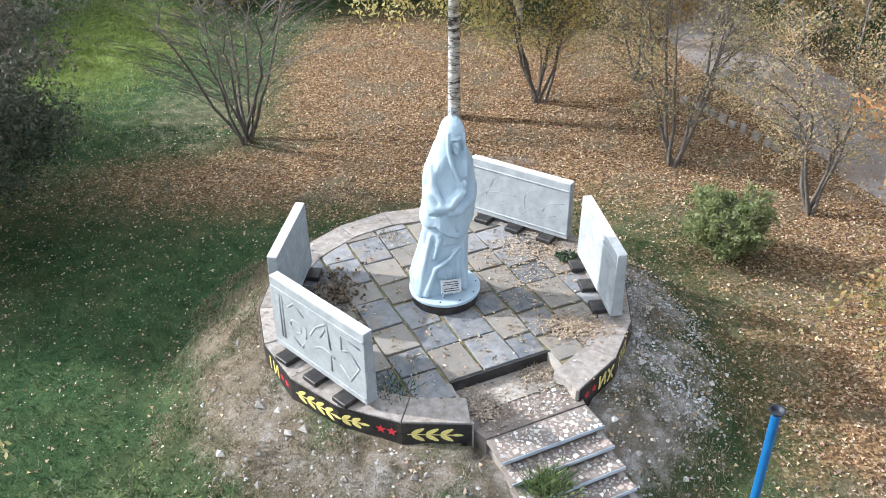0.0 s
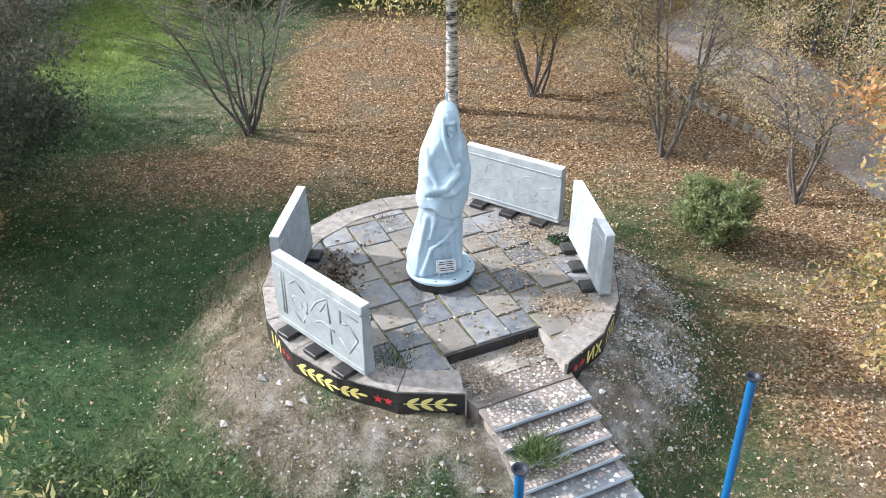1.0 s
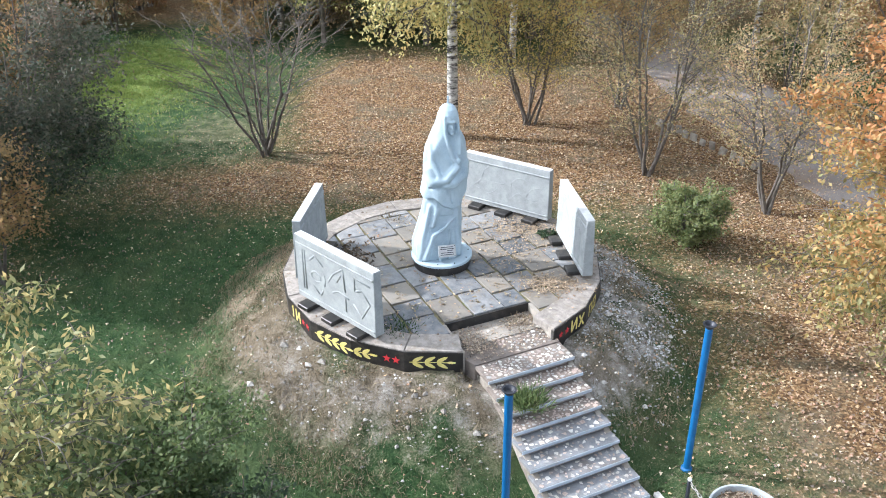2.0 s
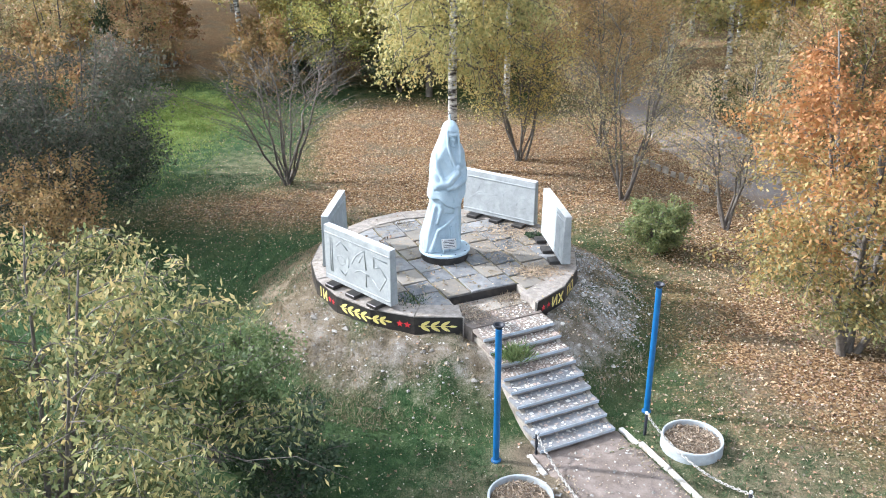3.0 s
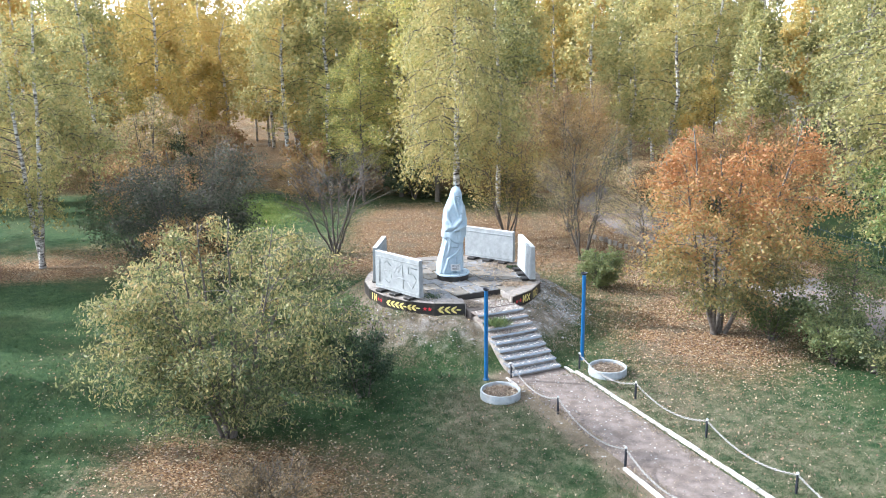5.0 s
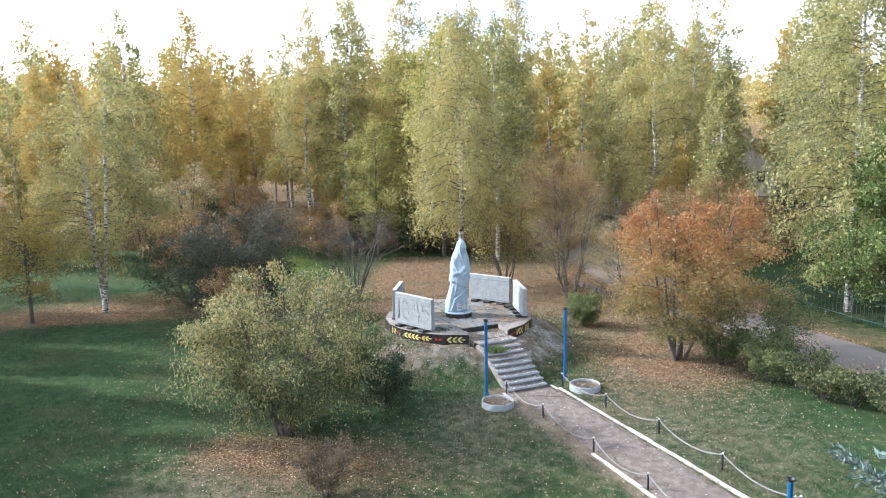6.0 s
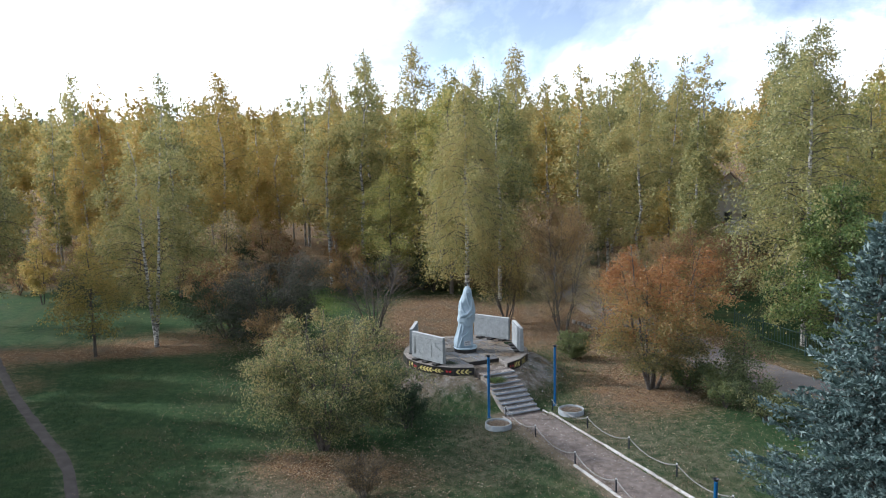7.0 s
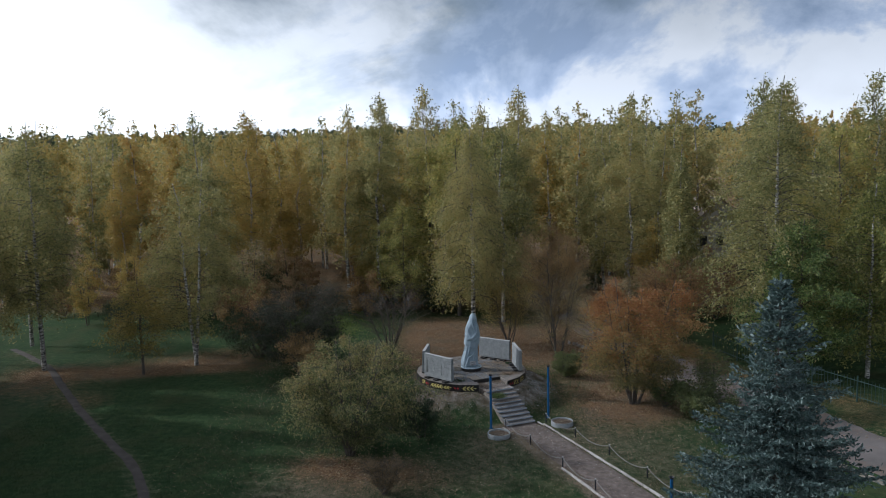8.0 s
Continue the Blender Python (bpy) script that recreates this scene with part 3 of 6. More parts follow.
def rim_point(i, r=RIM):
    a = radians(A0 + (A1 - A0) * i / SEG)
    return CX + r * math.cos(a), CY + r * math.sin(a)


platform = thing("platform", "round stone-paved memorial platform with a black painted rim", "platform", kind="structure")

bm = bmesh.new()
core = [rim_point(i, RIM - 0.03) for i in range(SEG + 1)] + [plan(0.02, HALF + 0.05), plan(0.02, -HALF - 0.05)]
up_ring = [bm.verts.new((x, y, TOP - 0.045)) for x, y in core]
low_ring = [bm.verts.new((x, y, 0.2)) for x, y in core]
for tri in tessellate_polygon([[Vector((x, y, 0)) for x, y in core]]):
    bm.faces.new([up_ring[q] for q in tri])
for i in range(len(core)):
    j = (i + 1) % len(core)
    bm.faces.new((up_ring[i], low_ring[i], low_ring[j], up_ring[j]))
part("bedding", bm, M["joint"], platform, "dirt and weeds in the joints between slabs")


def clip(poly, inside):
    out_ = []
    for i, p in enumerate(poly):
        q = poly[(i + 1) % len(poly)]
        a, b = inside(p), inside(q)
        if a >= 0:
            out_.append(p)
        if (a >= 0) != (b >= 0):
            k = a / (a - b)
            out_.append((p[0] + (q[0] - p[0]) * k, p[1] + (q[1] - p[1]) * k))
    return out_


def inside_ring(poly, r, sides=40):
    for i in range(sides):
        a = 2 * math.pi * (i + 0.5) / sides
        nx_, ny_ = math.cos(a), math.sin(a)
        poly = clip(poly, lambda p: r - ((p[0] - CX) * nx_ + (p[1] - CY) * ny_))
        if len(poly) < 3:
            return []
    return poly


rng = np.random.default_rng(4)
# rim stones and the black facing under them
for i in range(SEG):
    g = 0.006
    o0, o1, i0, i1 = Vector(rim_point(i)), Vector(rim_point(i + 1)), Vector(rim_point(i, RIM - 0.56)), Vector(rim_point(i + 1, RIM - 0.56))
    along = (o1 - o0).normalized() * g
    quad = [o0 + along, o1 - along, i1 - along, i0 + along]
    bm = bmesh.new()
    dz = rng.uniform(-0.008, 0.008)
    prism(bm, [tuple(v) for v in quad[::-1]], TOP - 0.14, TOP + dz, 0.012)
    part("rim_stone", bm, M["rimstone"], platform)
    bm = bmesh.new()
    e0, e1 = Vector(rim_point(i, RIM + 0.018)), Vector(rim_point(i + 1, RIM + 0.018))
    prism(bm, [tuple(v) for v in (e0, e1, o1, o0)][::-1], 0.75, TOP - 0.022, 0.006)
    part("rim_facing", bm, M["black"], platform, "black painted rim facing")

# paving slabs, laid square to the stairs
w0 = -3.55
while w0 < 3.5:
    wide = float(rng.uniform(0.56, 0.74))
    for lo, hi in ((-HALF - 0.1, -HALF - 0.1), (HALF + 0.02, HALF + 0.02)):
        if w0 < lo < w0 + wide + 0.3 and w0 + 0.2 < lo:
            wide = lo - w0
            break
    middle = -HALF - 0.12 < w0 + wide / 2 < HALF + 0.03
    d0, end = -6.4 + float(rng.uniform(0, 0.5)), (0.0 if middle else 1.4)
    while d0 < end - 0.01:
        depth = float(rng.uniform(0.6, 0.9))
        if d0 + depth > end - 0.35:
            depth = end - d0
        j = 0.024
        poly = [(d0 + j, w0 + j), (d0 + depth - j, w0 + j), (d0 + depth - j, w0 + wide - j), (d0 + j, w0 + wide - j)]
        poly = [(a + rng.uniform(-0.022, 0.022) * (a < -0.05), b + rng.uniform(-0.022, 0.022)) for a, b in poly]
        poly = inside_ring([plan(*p) for p in poly], RIM - 0.585)
        if len(poly) > 2:
            area = abs(sum(p[0] * q[1] - q[0] * p[1] for p, q in zip(poly, poly[1:] + poly[:1]))) / 2
            if area > 0.03:
                bm = bmesh.new()
                prism(bm, poly, TOP - 0.09, TOP - 0.006 + rng.uniform(-0.018, 0.012), 0.012)
                part("paving_slab", bm, M["slab"], platform)
        d0 += depth
    w0 += wide

# black cheeks of the notch
for w_, (ex, ey) in ((-HALF - 0.1, rim_point(0, RIM - 0.02)), (HALF + 0.02, rim_point(SEG, RIM - 0.02))):
    a, b = Vector(plan(0.0, w_)), Vector((ex, ey))
    n = Vector((-(b - a).y, (b - a).x)).normalized() * 0.04
    bm = bmesh.new()
    prism(bm, [tuple(v) for v in (a - n, b - n, b + n, a + n)], 0.8, TOP - 0.03, 0.008)
    part("notch_cheek", bm, M["concrete"], platform)
bm = bmesh.new()
prism(bm, [plan(0.0, -HALF - 0.08), plan(0.0, HALF + 0.04), plan(0.035, HALF + 0.04), plan(0.035, -HALF - 0.08)][::-1], 1.2, TOP - 0.02, 0.006)
part("notch_riser", bm, M["black"], platform, "black painted riser")


# painted ornaments on the rim
def facet(i):
    """Maps (along, up, out) on a rim facet, from its left end as seen from outside, to the world."""
    l, r = Vector(rim_point(i + 1, RIM + 0.018)), Vector(rim_point(i, RIM + 0.018))
    u = (r - l).normalized()
    n = Vector((u.y, -u.x))

    def to(a, b, c=0.0):
        p = l + u * a + n * c
        return p.x, p.y, 1.17 + b

    return to, (r - l).length


def painted(name, to, polys, material, label=""):
    """Flat painted shapes a few millimetres thick on a facet."""
    bm = bmesh.new()
    for poly in polys:
        f = [bm.verts.new(to(a, b, 0.005)) for a, b in poly]
        g = [bm.verts.new(to(a, b, -0.002)) for a, b in poly]
        n = len(poly)
        bm.faces.new(f)
        for k in range(n):
            bm.faces.new((f[k], g[k], g[(k + 1) % n], f[(k + 1) % n]))
    return part(name, bm, material, platform, label)


def star(cx, cy, r):
    return [(cx + (r if k % 2 == 0 else r * 0.42) * math.sin(math.pi * k / 5), cy + (r if k % 2 == 0 else r * 0.42) * math.cos(math.pi * k / 5)) for k in range(10)]


def leaf_shape(cx, cy, ang, length, wide):
    pts = []
    for k in range(12):
        t = k / 12 * 2 * math.pi
        a = length * (0.5 - 0.5 * math.cos(t))
        b = wide * math.sin(t) * (0.6 + 0.4 * math.cos(t / 2) ** 2)
        pts.append((cx + a * math.cos(ang) - b * math.sin(ang), cy + a * math.sin(ang) + b * math.cos(ang)))
    return pts


def bar(x0, y0, x1, y1, w):
    d = math.hypot(x1 - x0, y1 - y0)
    nx_, ny_ = -(y1 - y0) / d * w / 2, (x1 - x0) / d * w / 2
    return [(x0 + nx_, y0 + ny_), (x0 - nx_, y0 - ny_), (x1 - nx_, y1 - ny_), (x1 + nx_, y1 + ny_)]


def laurel(i, a0, a1, pairs):
    """A branch of leaf pairs that point to the right, with a leaf at its tip."""
    to, length = facet(i)
    y = 0.2
    painted("laurel_stem", to, [bar(a0 - 0.05, y, a1, y, 0.014)], M["yellow"])
    step = (a1 - a0) / pairs
    for k in range(pairs):
        x = a0 + step * (k + 0.05)
        for s in (-1, 1):
            painted("laurel_leaf", to, [leaf_shape(x, y + s * 0.012, s * 0.52, step * 1.02, 0.046)], M["yellow"])
    painted("laurel_leaf", to, [leaf_shape(a1 - 0.03, y, 0.0, 0.17, 0.03)], M["yellow"])


laurel(0, 0.14, 0.8, 3)
laurel(2, 0.16, 0.98, 4)
laurel(1, 0.06, 0.4, 2)
to, L_ = facet(1)
for x in (0.72, 0.9):
    painted("star", to, [star(x, 0.2, 0.085)], M["red"])
to, L_ = facet(3)
for x in (0.72, 0.9):
    painted("star", to, [star(x, 0.2, 0.08)], M["red"])


def letter(to, ch, x, h=0.26, w=0.16, y=0.08):
    t = 0.042
    shapes = {
        "И": [bar(x, y, x, y + h, t), bar(x + w, y, x + w, y + h, t), bar(x, y, x + w, y + h, t)],
        "Х": [bar(x, y, x + w, y + h, t), bar(x + w, y, x, y + h, t)],
        "П": [bar(x, y, x, y + h, t), bar(x + w, y, x + w, y + h, t), bar(x - t / 2, y + h - t / 2, x + w + t / 2, y + h - t / 2, t)],
        "О": [bar(x, y + 0.03, x, y + h - 0.03, t), bar(x + w, y + 0.03, x + w, y + h - 0.03, t), bar(x, y + t / 2, x + w, y + t / 2, t), bar(x, y + h - t / 2, x + w, y + h - t / 2, t)],
        "|": [bar(x, y, x, y + h, t)],
    }
    painted("letter", to, shapes[ch], M["yellow"])


letter(to, "И", 0.4)
letter(to, "|", 0.25)
to, L_ = facet(SEG - 1)
for x in (0.22, 0.42):
    painted("star", to, [star(x, 0.2, 0.08)], M["red"])
letter(to, "И", 0.58)
letter(to, "Х", 0.82)
to, L_ = facet(SEG - 2)
letter(to, "П", 0.22)
letter(to, "О", 0.5)

# ---- stairs ----
stairs = thing("stairs", "worn concrete stairs with stone chips and pale blue nosings", "stairs", kind="structure")


def sheared(poly, z0, z1, bevel, name, material, label=""):
    bm = bmesh.new()
    prism(bm, [plan(*p) for p in poly], z0, z1, bevel)
    return part(name, bm, material, stairs, label)


def chips_on(d_a, d_b, w_a, w_b, z, n, name, keep=lambda d, w: True):
    """Angular stone chips set into a tread, a few millimetres proud."""
    V, F = [], []
    tries = 0
    placed = []
    while len(placed) < n and tries < n * 12:
        tries += 1
        d_, w_ = rng.uniform(d_a, d_b), rng.uniform(w_a, w_b)
        r = rng.uniform(0.026, 0.07)
        if not keep(d_, w_) or any((d_ - a) ** 2 + (w_ - b) ** 2 < (r + c) ** 2 * 0.6 for a, b, c in placed):
            continue
        placed.append((d_, w_, r))
        k = int(rng.integers(4, 6))
        base = len(V)
        st, turn = rng.uniform(0.5, 1.0), rng.uniform(0, 3.14)
        for lift, grow in ((-0.004, 1.0), (0.003, 0.92)):
            for q in range(k):
                a = 2 * math.pi * (q + 0.35 * math.sin(q * 5 + d_ * 40)) / k
                ex, ey = r * grow * math.cos(a), r * grow * st * math.sin(a)
                x, y = plan(d_ + ex * math.cos(turn) - ey * math.sin(turn), w_ + ex * math.sin(turn) + ey * math.cos(turn))
                V.append((x, y, z + lift))
        F.append(tuple(base + k + q for q in range(k))[::-1])
        for q in range(k):
            F.append((base + q, base + (q + 1) % k, base + k + (q + 1) % k, base + k + q))
    ob = mesh_object(name, V, F, M["chips"], stairs, "pale and reddish stone chips")
    return tagged(ob, kind="stuff")


LAND = 1.375
sheared([(0.03, -HALF - 0.2), (0.62, -HALF - 0.22), (0.62, HALF + 0.12), (0.03, HALF + 0.14)], 1.0, LAND + 0.01, 0.01, "landing_slab", M["concrete"])
sheared([(0.635, -HALF - 0.2), (1.17, -HALF - 0.03), (1.17, HALF), (0.635, HALF + 0.1)], 1.0, LAND - 0.01, 0.01, "landing_slab", M["tread"])
chips_on(0.3, 1.12, -0.2, HALF - 0.1, LAND - 0.008, 95, "chips")
chips_on(0.1, 0.6, -0.6, HALF - 0.1, LAND + 0.01, 14, "chips")
for k in range(STEPS):
    z = 1.35 - RISE * k
    n_ = NOSE0 + GOING * k
    back = 1.185 if k == 0 else n_ - GOING - 0.06
    jog = rng.uniform(-0.012, 0.012)
    sheared([(back, -HALF - 0.03 + jog), (n_, -HALF - 0.03 + jog), (n_, HALF + 0.0 + jog), (back, HALF + jog)], z - 0.065, z, 0.008, "tread", M["tread"] if k < 4 else M["oldtread"], "stone-chip concrete tread" if k < 4 else "worn blue-grey concrete tread")
    sheared([(n_ + 0.001, -HALF - 0.03 + jog), (n_ + 0.012, -HALF - 0.03 + jog), (n_ + 0.012, HALF + jog), (n_ + 0.001, HALF + jog)], z - 0.066, z - 0.004, 0.0, "nosing", M["treadedge"], "pale blue painted nosing")
    chips_on(back + 0.05, n_ - 0.03, -HALF + 0.03, HALF - 0.04, z, 200 if k == 0 else (105 if k < 4 else 46), "chips")
    sheared([(n_ - 0.09, -HALF + 0.06), (n_ - 0.05, -HALF + 0.06), (n_ - 0.05, HALF - 0.06), (n_ - 0.09, HALF - 0.06)], z - RISE - 0.05, z - 0.065, 0.0, "riser", M["concrete"])
for w_ in (-HALF + 0.02, HALF - 0.12):
    bm = bmesh.new()
    V = []
    for d_, z in ((0.4, 0.9), (NOSE0 - 0.1, 1.27), (NOSE0 + GOING * 8 - 0.05, 0.03), (NOSE0 + GOING * 8 - 0.05, -0.1), (0.4, -0.1)):
        V.append((d_, z))
    a = [bm.verts.new((*plan(d_, w_), z)) for d_, z in V]
    b = [bm.verts.new((*plan(d_, w_ + 0.1), z)) for d_, z in V]
    n_ = len(V)
    bm.faces.new(a)
    bm.faces.new(b[::-1])
    for q in range(n_):
        bm.faces.new((a[q], b[q], b[(q + 1) % n_], a[(q + 1) % n_]))
    part("stringer", bm, M["concrete"], stairs, "rough concrete stringer")

# ---- relief panels ----
PANEL_Z0, PANEL_Z1 = 1.7, 3.03


def relief_panel(left, right, label, figures, thick=(0.22, 0.17), borders=True, top_z=PANEL_Z1):
    """A standing slab, decorated on the face that looks along the normal, seen with its left end at `left`."""
    l, r = Vector(left), Vector(right)
    u = (r - l).normalized()
    n = Vector((u.y, -u.x))
    length = (r - l).length
    top = thing("relief_panel", label, "memorial panel", "relief panels on the platform", at=Matrix.Translation((l.x, l.y, PANEL_Z0)))
    h = top_z - PANEL_Z0
    batter = 0.02

    def to(a, b, c):
        p = u * a + n * c
        return Vector((p.x, p.y, b))

    bm = bmesh.new()
    prof = [(0.0, 0.0), (-batter, h - 0.02), (-batter - 0.015, h), (-thick[0] + 0.05, h), (-thick[0] + 0.035, h - 0.015), (-thick[0], 0.0)]
    ends = []
    for a in (0.0, 0.012, length - 0.012, length):
        inset = 0.01 if a in (0.0, length) else 0.0
        ends.append([bm.verts.new(to(a, b - (inset if b > 0.5 else -inset), c - inset if c > -0.1 else c + inset)) for c, b in prof])
    k = len(prof)
    for e, f in zip(ends, ends[1:]):
        for i in range(k):
            bm.faces.new((e[i], f[i], f[(i + 1) % k], e[(i + 1) % k]))
    bm.faces.new(ends[0])
    bm.faces.new(ends[-1][::-1])
    part("slab", bm, M["panelface"], top)
    bm = bmesh.new()
    mat = Matrix(((u.x, n.x, 0, 0), (u.y, n.y, 0, 0), (0, 0, 1, 0), (0, 0, 0, 1)))
    c = to(length / 2, h + 0.003, -thick[0] / 2 + 0.005)
    box(bm, Matrix.Translation(c) @ mat, length - 0.02, thick[0] - 0.05, 0.012, 0.004)
    part("coping", bm, M["white"], top, "whitewashed top edge")
    if borders:
        for b in (0.1, h - 0.16):
            bm = bmesh.new()
            box(bm, Matrix.Translation(to(length / 2, b, 0.004 - batter * b / h)) @ mat, length - 0.05, 0.03, 0.03, 0.008)
            part("moulding", bm, M["panelface"], top)
    for name, curves, rad in figures:
        V, F = [], []
        for pts in curves:
            fine = resample([(a, b) for a, b in pts], 0.05) if len(pts) > 2 else [Vector(p) for p in pts]
            P = [to(p.x * length, p.y * h, -batter * p.y - rad * 0.66) for p in fine]
            tube(V, F, P, [rad] * len(P), 6)
        mesh_object(name, V, F, M["panelface"], top, smooth=True)
    # dark footing blocks
    for f in (0.18, 0.5, 0.82):
        bl = thing("footing_block", "dark stone block propping a relief panel on the platform", "stone block", "footing blocks")
        bm = bmesh.new()
        p = to(length * f, 0, -0.02) + Vector((l.x, l.y, 0))
        box(bm, Matrix.Translation((p.x, p.y, TOP + 0.05)) @ mat, 0.32, 0.52, 0.095, 0.012)
        part("block", bm, M["black"], bl)
    return top


def loop(cx, cy, rx, ry, a0=0, a1=360, n=10):
    return [(cx + rx * math.cos(radians(a0 + (a1 - a0) * k / n)), cy + ry * math.sin(radians(a0 + (a1 - a0) * k / n))) for k in range(n + 1)]


digits = [
    ("digit_one", [[(0.095, 0.81), (0.095, 0.17)], [(0.125, 0.81), (0.125, 0.17)]], 0.032),
    ("digit_nine", [[(0.19, 0.69), (0.265, 0.8)], [(0.265, 0.8), (0.37, 0.69)], loop(0.265, 0.46, 0.06, 0.08), [(0.38, 0.56), (0.375, 0.38), (0.32, 0.2)], [(0.215, 0.3), (0.3, 0.21)]], 0.036),
    ("digit_four", [[(0.43, 0.49), (0.5, 0.66), (0.62, 0.81)], [(0.62, 0.81), (0.645, 0.47)], [(0.6, 0.72), (0.54, 0.56)], [(0.48, 0.35), (0.56, 0.42), (0.69, 0.38)], [(0.64, 0.4), (0.645, 0.16)]], 0.036),
    ("digit_five", [[(0.755, 0.78), (0.955, 0.76)], [(0.76, 0.78), (0.765, 0.57)], [(0.765, 0.57), (0.85, 0.63)], [(0.85, 0.63), (0.945, 0.48)], [(0.945, 0.48), (0.84, 0.2)], [(0.84, 0.2), (0.74, 0.35)]], 0.036),
]
swirls = [
    ("relief_scroll", [loop(0.68, 0.48, 0.12, 0.24, 60, 330), [(0.53, 0.2), (0.66, 0.42), (0.72, 0.3), (0.8, 0.55), (0.95, 0.62)], [(0.78, 0.3), (0.88, 0.36)]], 0.016),
    ("relief_branch", [[(0.08, 0.3), (0.2, 0.52), (0.25, 0.75), (0.33, 0.84)], [(0.14, 0.34), (0.3, 0.26), (0.4, 0.4)], [(0.1, 0.38), (0.28, 0.5), (0.48, 0.52)], loop(0.26, 0.4, 0.09, 0.13, 10, 250)], 0.015),
]
plainer = [("relief_scroll", [loop(0.5, 0.5, 0.2, 0.22, 40, 300), [(0.2, 0.3), (0.45, 0.5), (0.75, 0.45)], [(0.3, 0.7), (0.6, 0.6), (0.8, 0.7)]], 0.014)]
relief_panel((-2.8, 11.26), (-1.14, 9.69), "white painted relief panel reading 1945 on the platform rim", digits)
relief_panel((-2.74, 11.82), (-2.55, 13.7), "white painted concrete relief panel facing the statue", plainer, top_z=3.0)
relief_panel((0.5, 15.7), (2.4, 14.48), "pale grey relief panel with scrolling line carving behind the statue", swirls, top_z=2.91)
relief_panel((2.55, 14.0), (2.87, 11.92), "whitewashed concrete relief panel beside the stairs' landing", plainer, top_z=2.94)

# ---- statue ----
SX, SY = 0.0, 12.74
base = thing("round_plinth", "round black plinth with a white bolted disc under the statue", "plinth", at=pose(SX, SY, TOP))
bm = bmesh.new()
lathe(bm, [(0.6, -0.03), (0.6, 0.15), (0.585, 0.167)], 48)
part("plinth", bm, M["black"], base, "black painted round plinth")
bm = bmesh.new()
lathe(bm, [(0.63, 0.167), (0.645, 0.175), (0.645, 0.22), (0.632, 0.23)], 64)
part("disc", bm, M["statue"], base, "pale blue-white disc")
for k in range(10):
    bm = bmesh.new()
    a = 2 * math.pi * (k + 0.3) / 10
    lathe(bm, [(0.014, 0.225), (0.014, 0.242), (0.008, 0.246)], 6, Matrix.Translation((0.57 * math.cos(a), 0.57 * math.sin(a), 0)))
    part("bolt", bm, M["darkmetal"], base)

FACE = math.atan2(-0.93, 0.36)


def surface_net(field, lo, step):
    """The skin of a field of distances on a grid, as vertices and four-cornered faces."""
    neg = field < 0
    c = [neg[i:i + neg.shape[0] - 1, j:j + neg.shape[1] - 1, k:k + neg.shape[2] - 1] for i in (0, 1) for j in (0, 1) for k in (0, 1)]
    total = np.sum(c, axis=0)
    mixed = (total > 0) & (total < 8)
    num = -np.ones(mixed.shape, int)
    num[mixed] = np.arange(mixed.sum())
    cell = np.argwhere(mixed)
    acc, cnt = np.zeros((len(cell), 3)), np.zeros(len(cell))
    corner = [np.array((i, j, k)) for i in (0, 1) for j in (0, 1) for k in (0, 1)]
    for p in corner:
        for ax in range(3):
            if p[ax]:
                continue
            q = p.copy()
            q[ax] = 1
            fa, fb = field[tuple((cell + p).T)], field[tuple((cell + q).T)]
            cut = (fa < 0) != (fb < 0)
            f = np.where(cut, fa / np.where(cut, fa - fb, 1.0), 0.0)
            acc[cut] += (p + (q - p) * f[:, None])[cut]
            cnt[cut] += 1
    V = np.array(lo) + step * (cell + acc / cnt[:, None])
    F = []
    for ax in range(3):
        o1, o2 = [d for d in range(3) if d != ax]
        sl_a, sl_b = [slice(1, -1)] * 3, [slice(1, -1)] * 3
        sl_a[ax], sl_b[ax] = slice(0, -1), slice(1, None)
        na, nb = neg[tuple(sl_a)], neg[tuple(sl_b)]
        at = np.argwhere(na != nb)
        inward = na[tuple(at.T)]
        at = at + np.array([0 if d == ax else 1 for d in range(3)])
        e1, e2 = np.eye(3, dtype=int)[o1], np.eye(3, dtype=int)[o2]
        quad = np.stack([num[tuple((at - d).T)] for d in (e1 + e2, e2, np.zeros(3, int), e1)], -1)
        flip = inward if ax != 1 else ~inward
        F.append(np.where(flip[:, None], quad, quad[:, ::-1]))
    return V, np.concatenate(F)


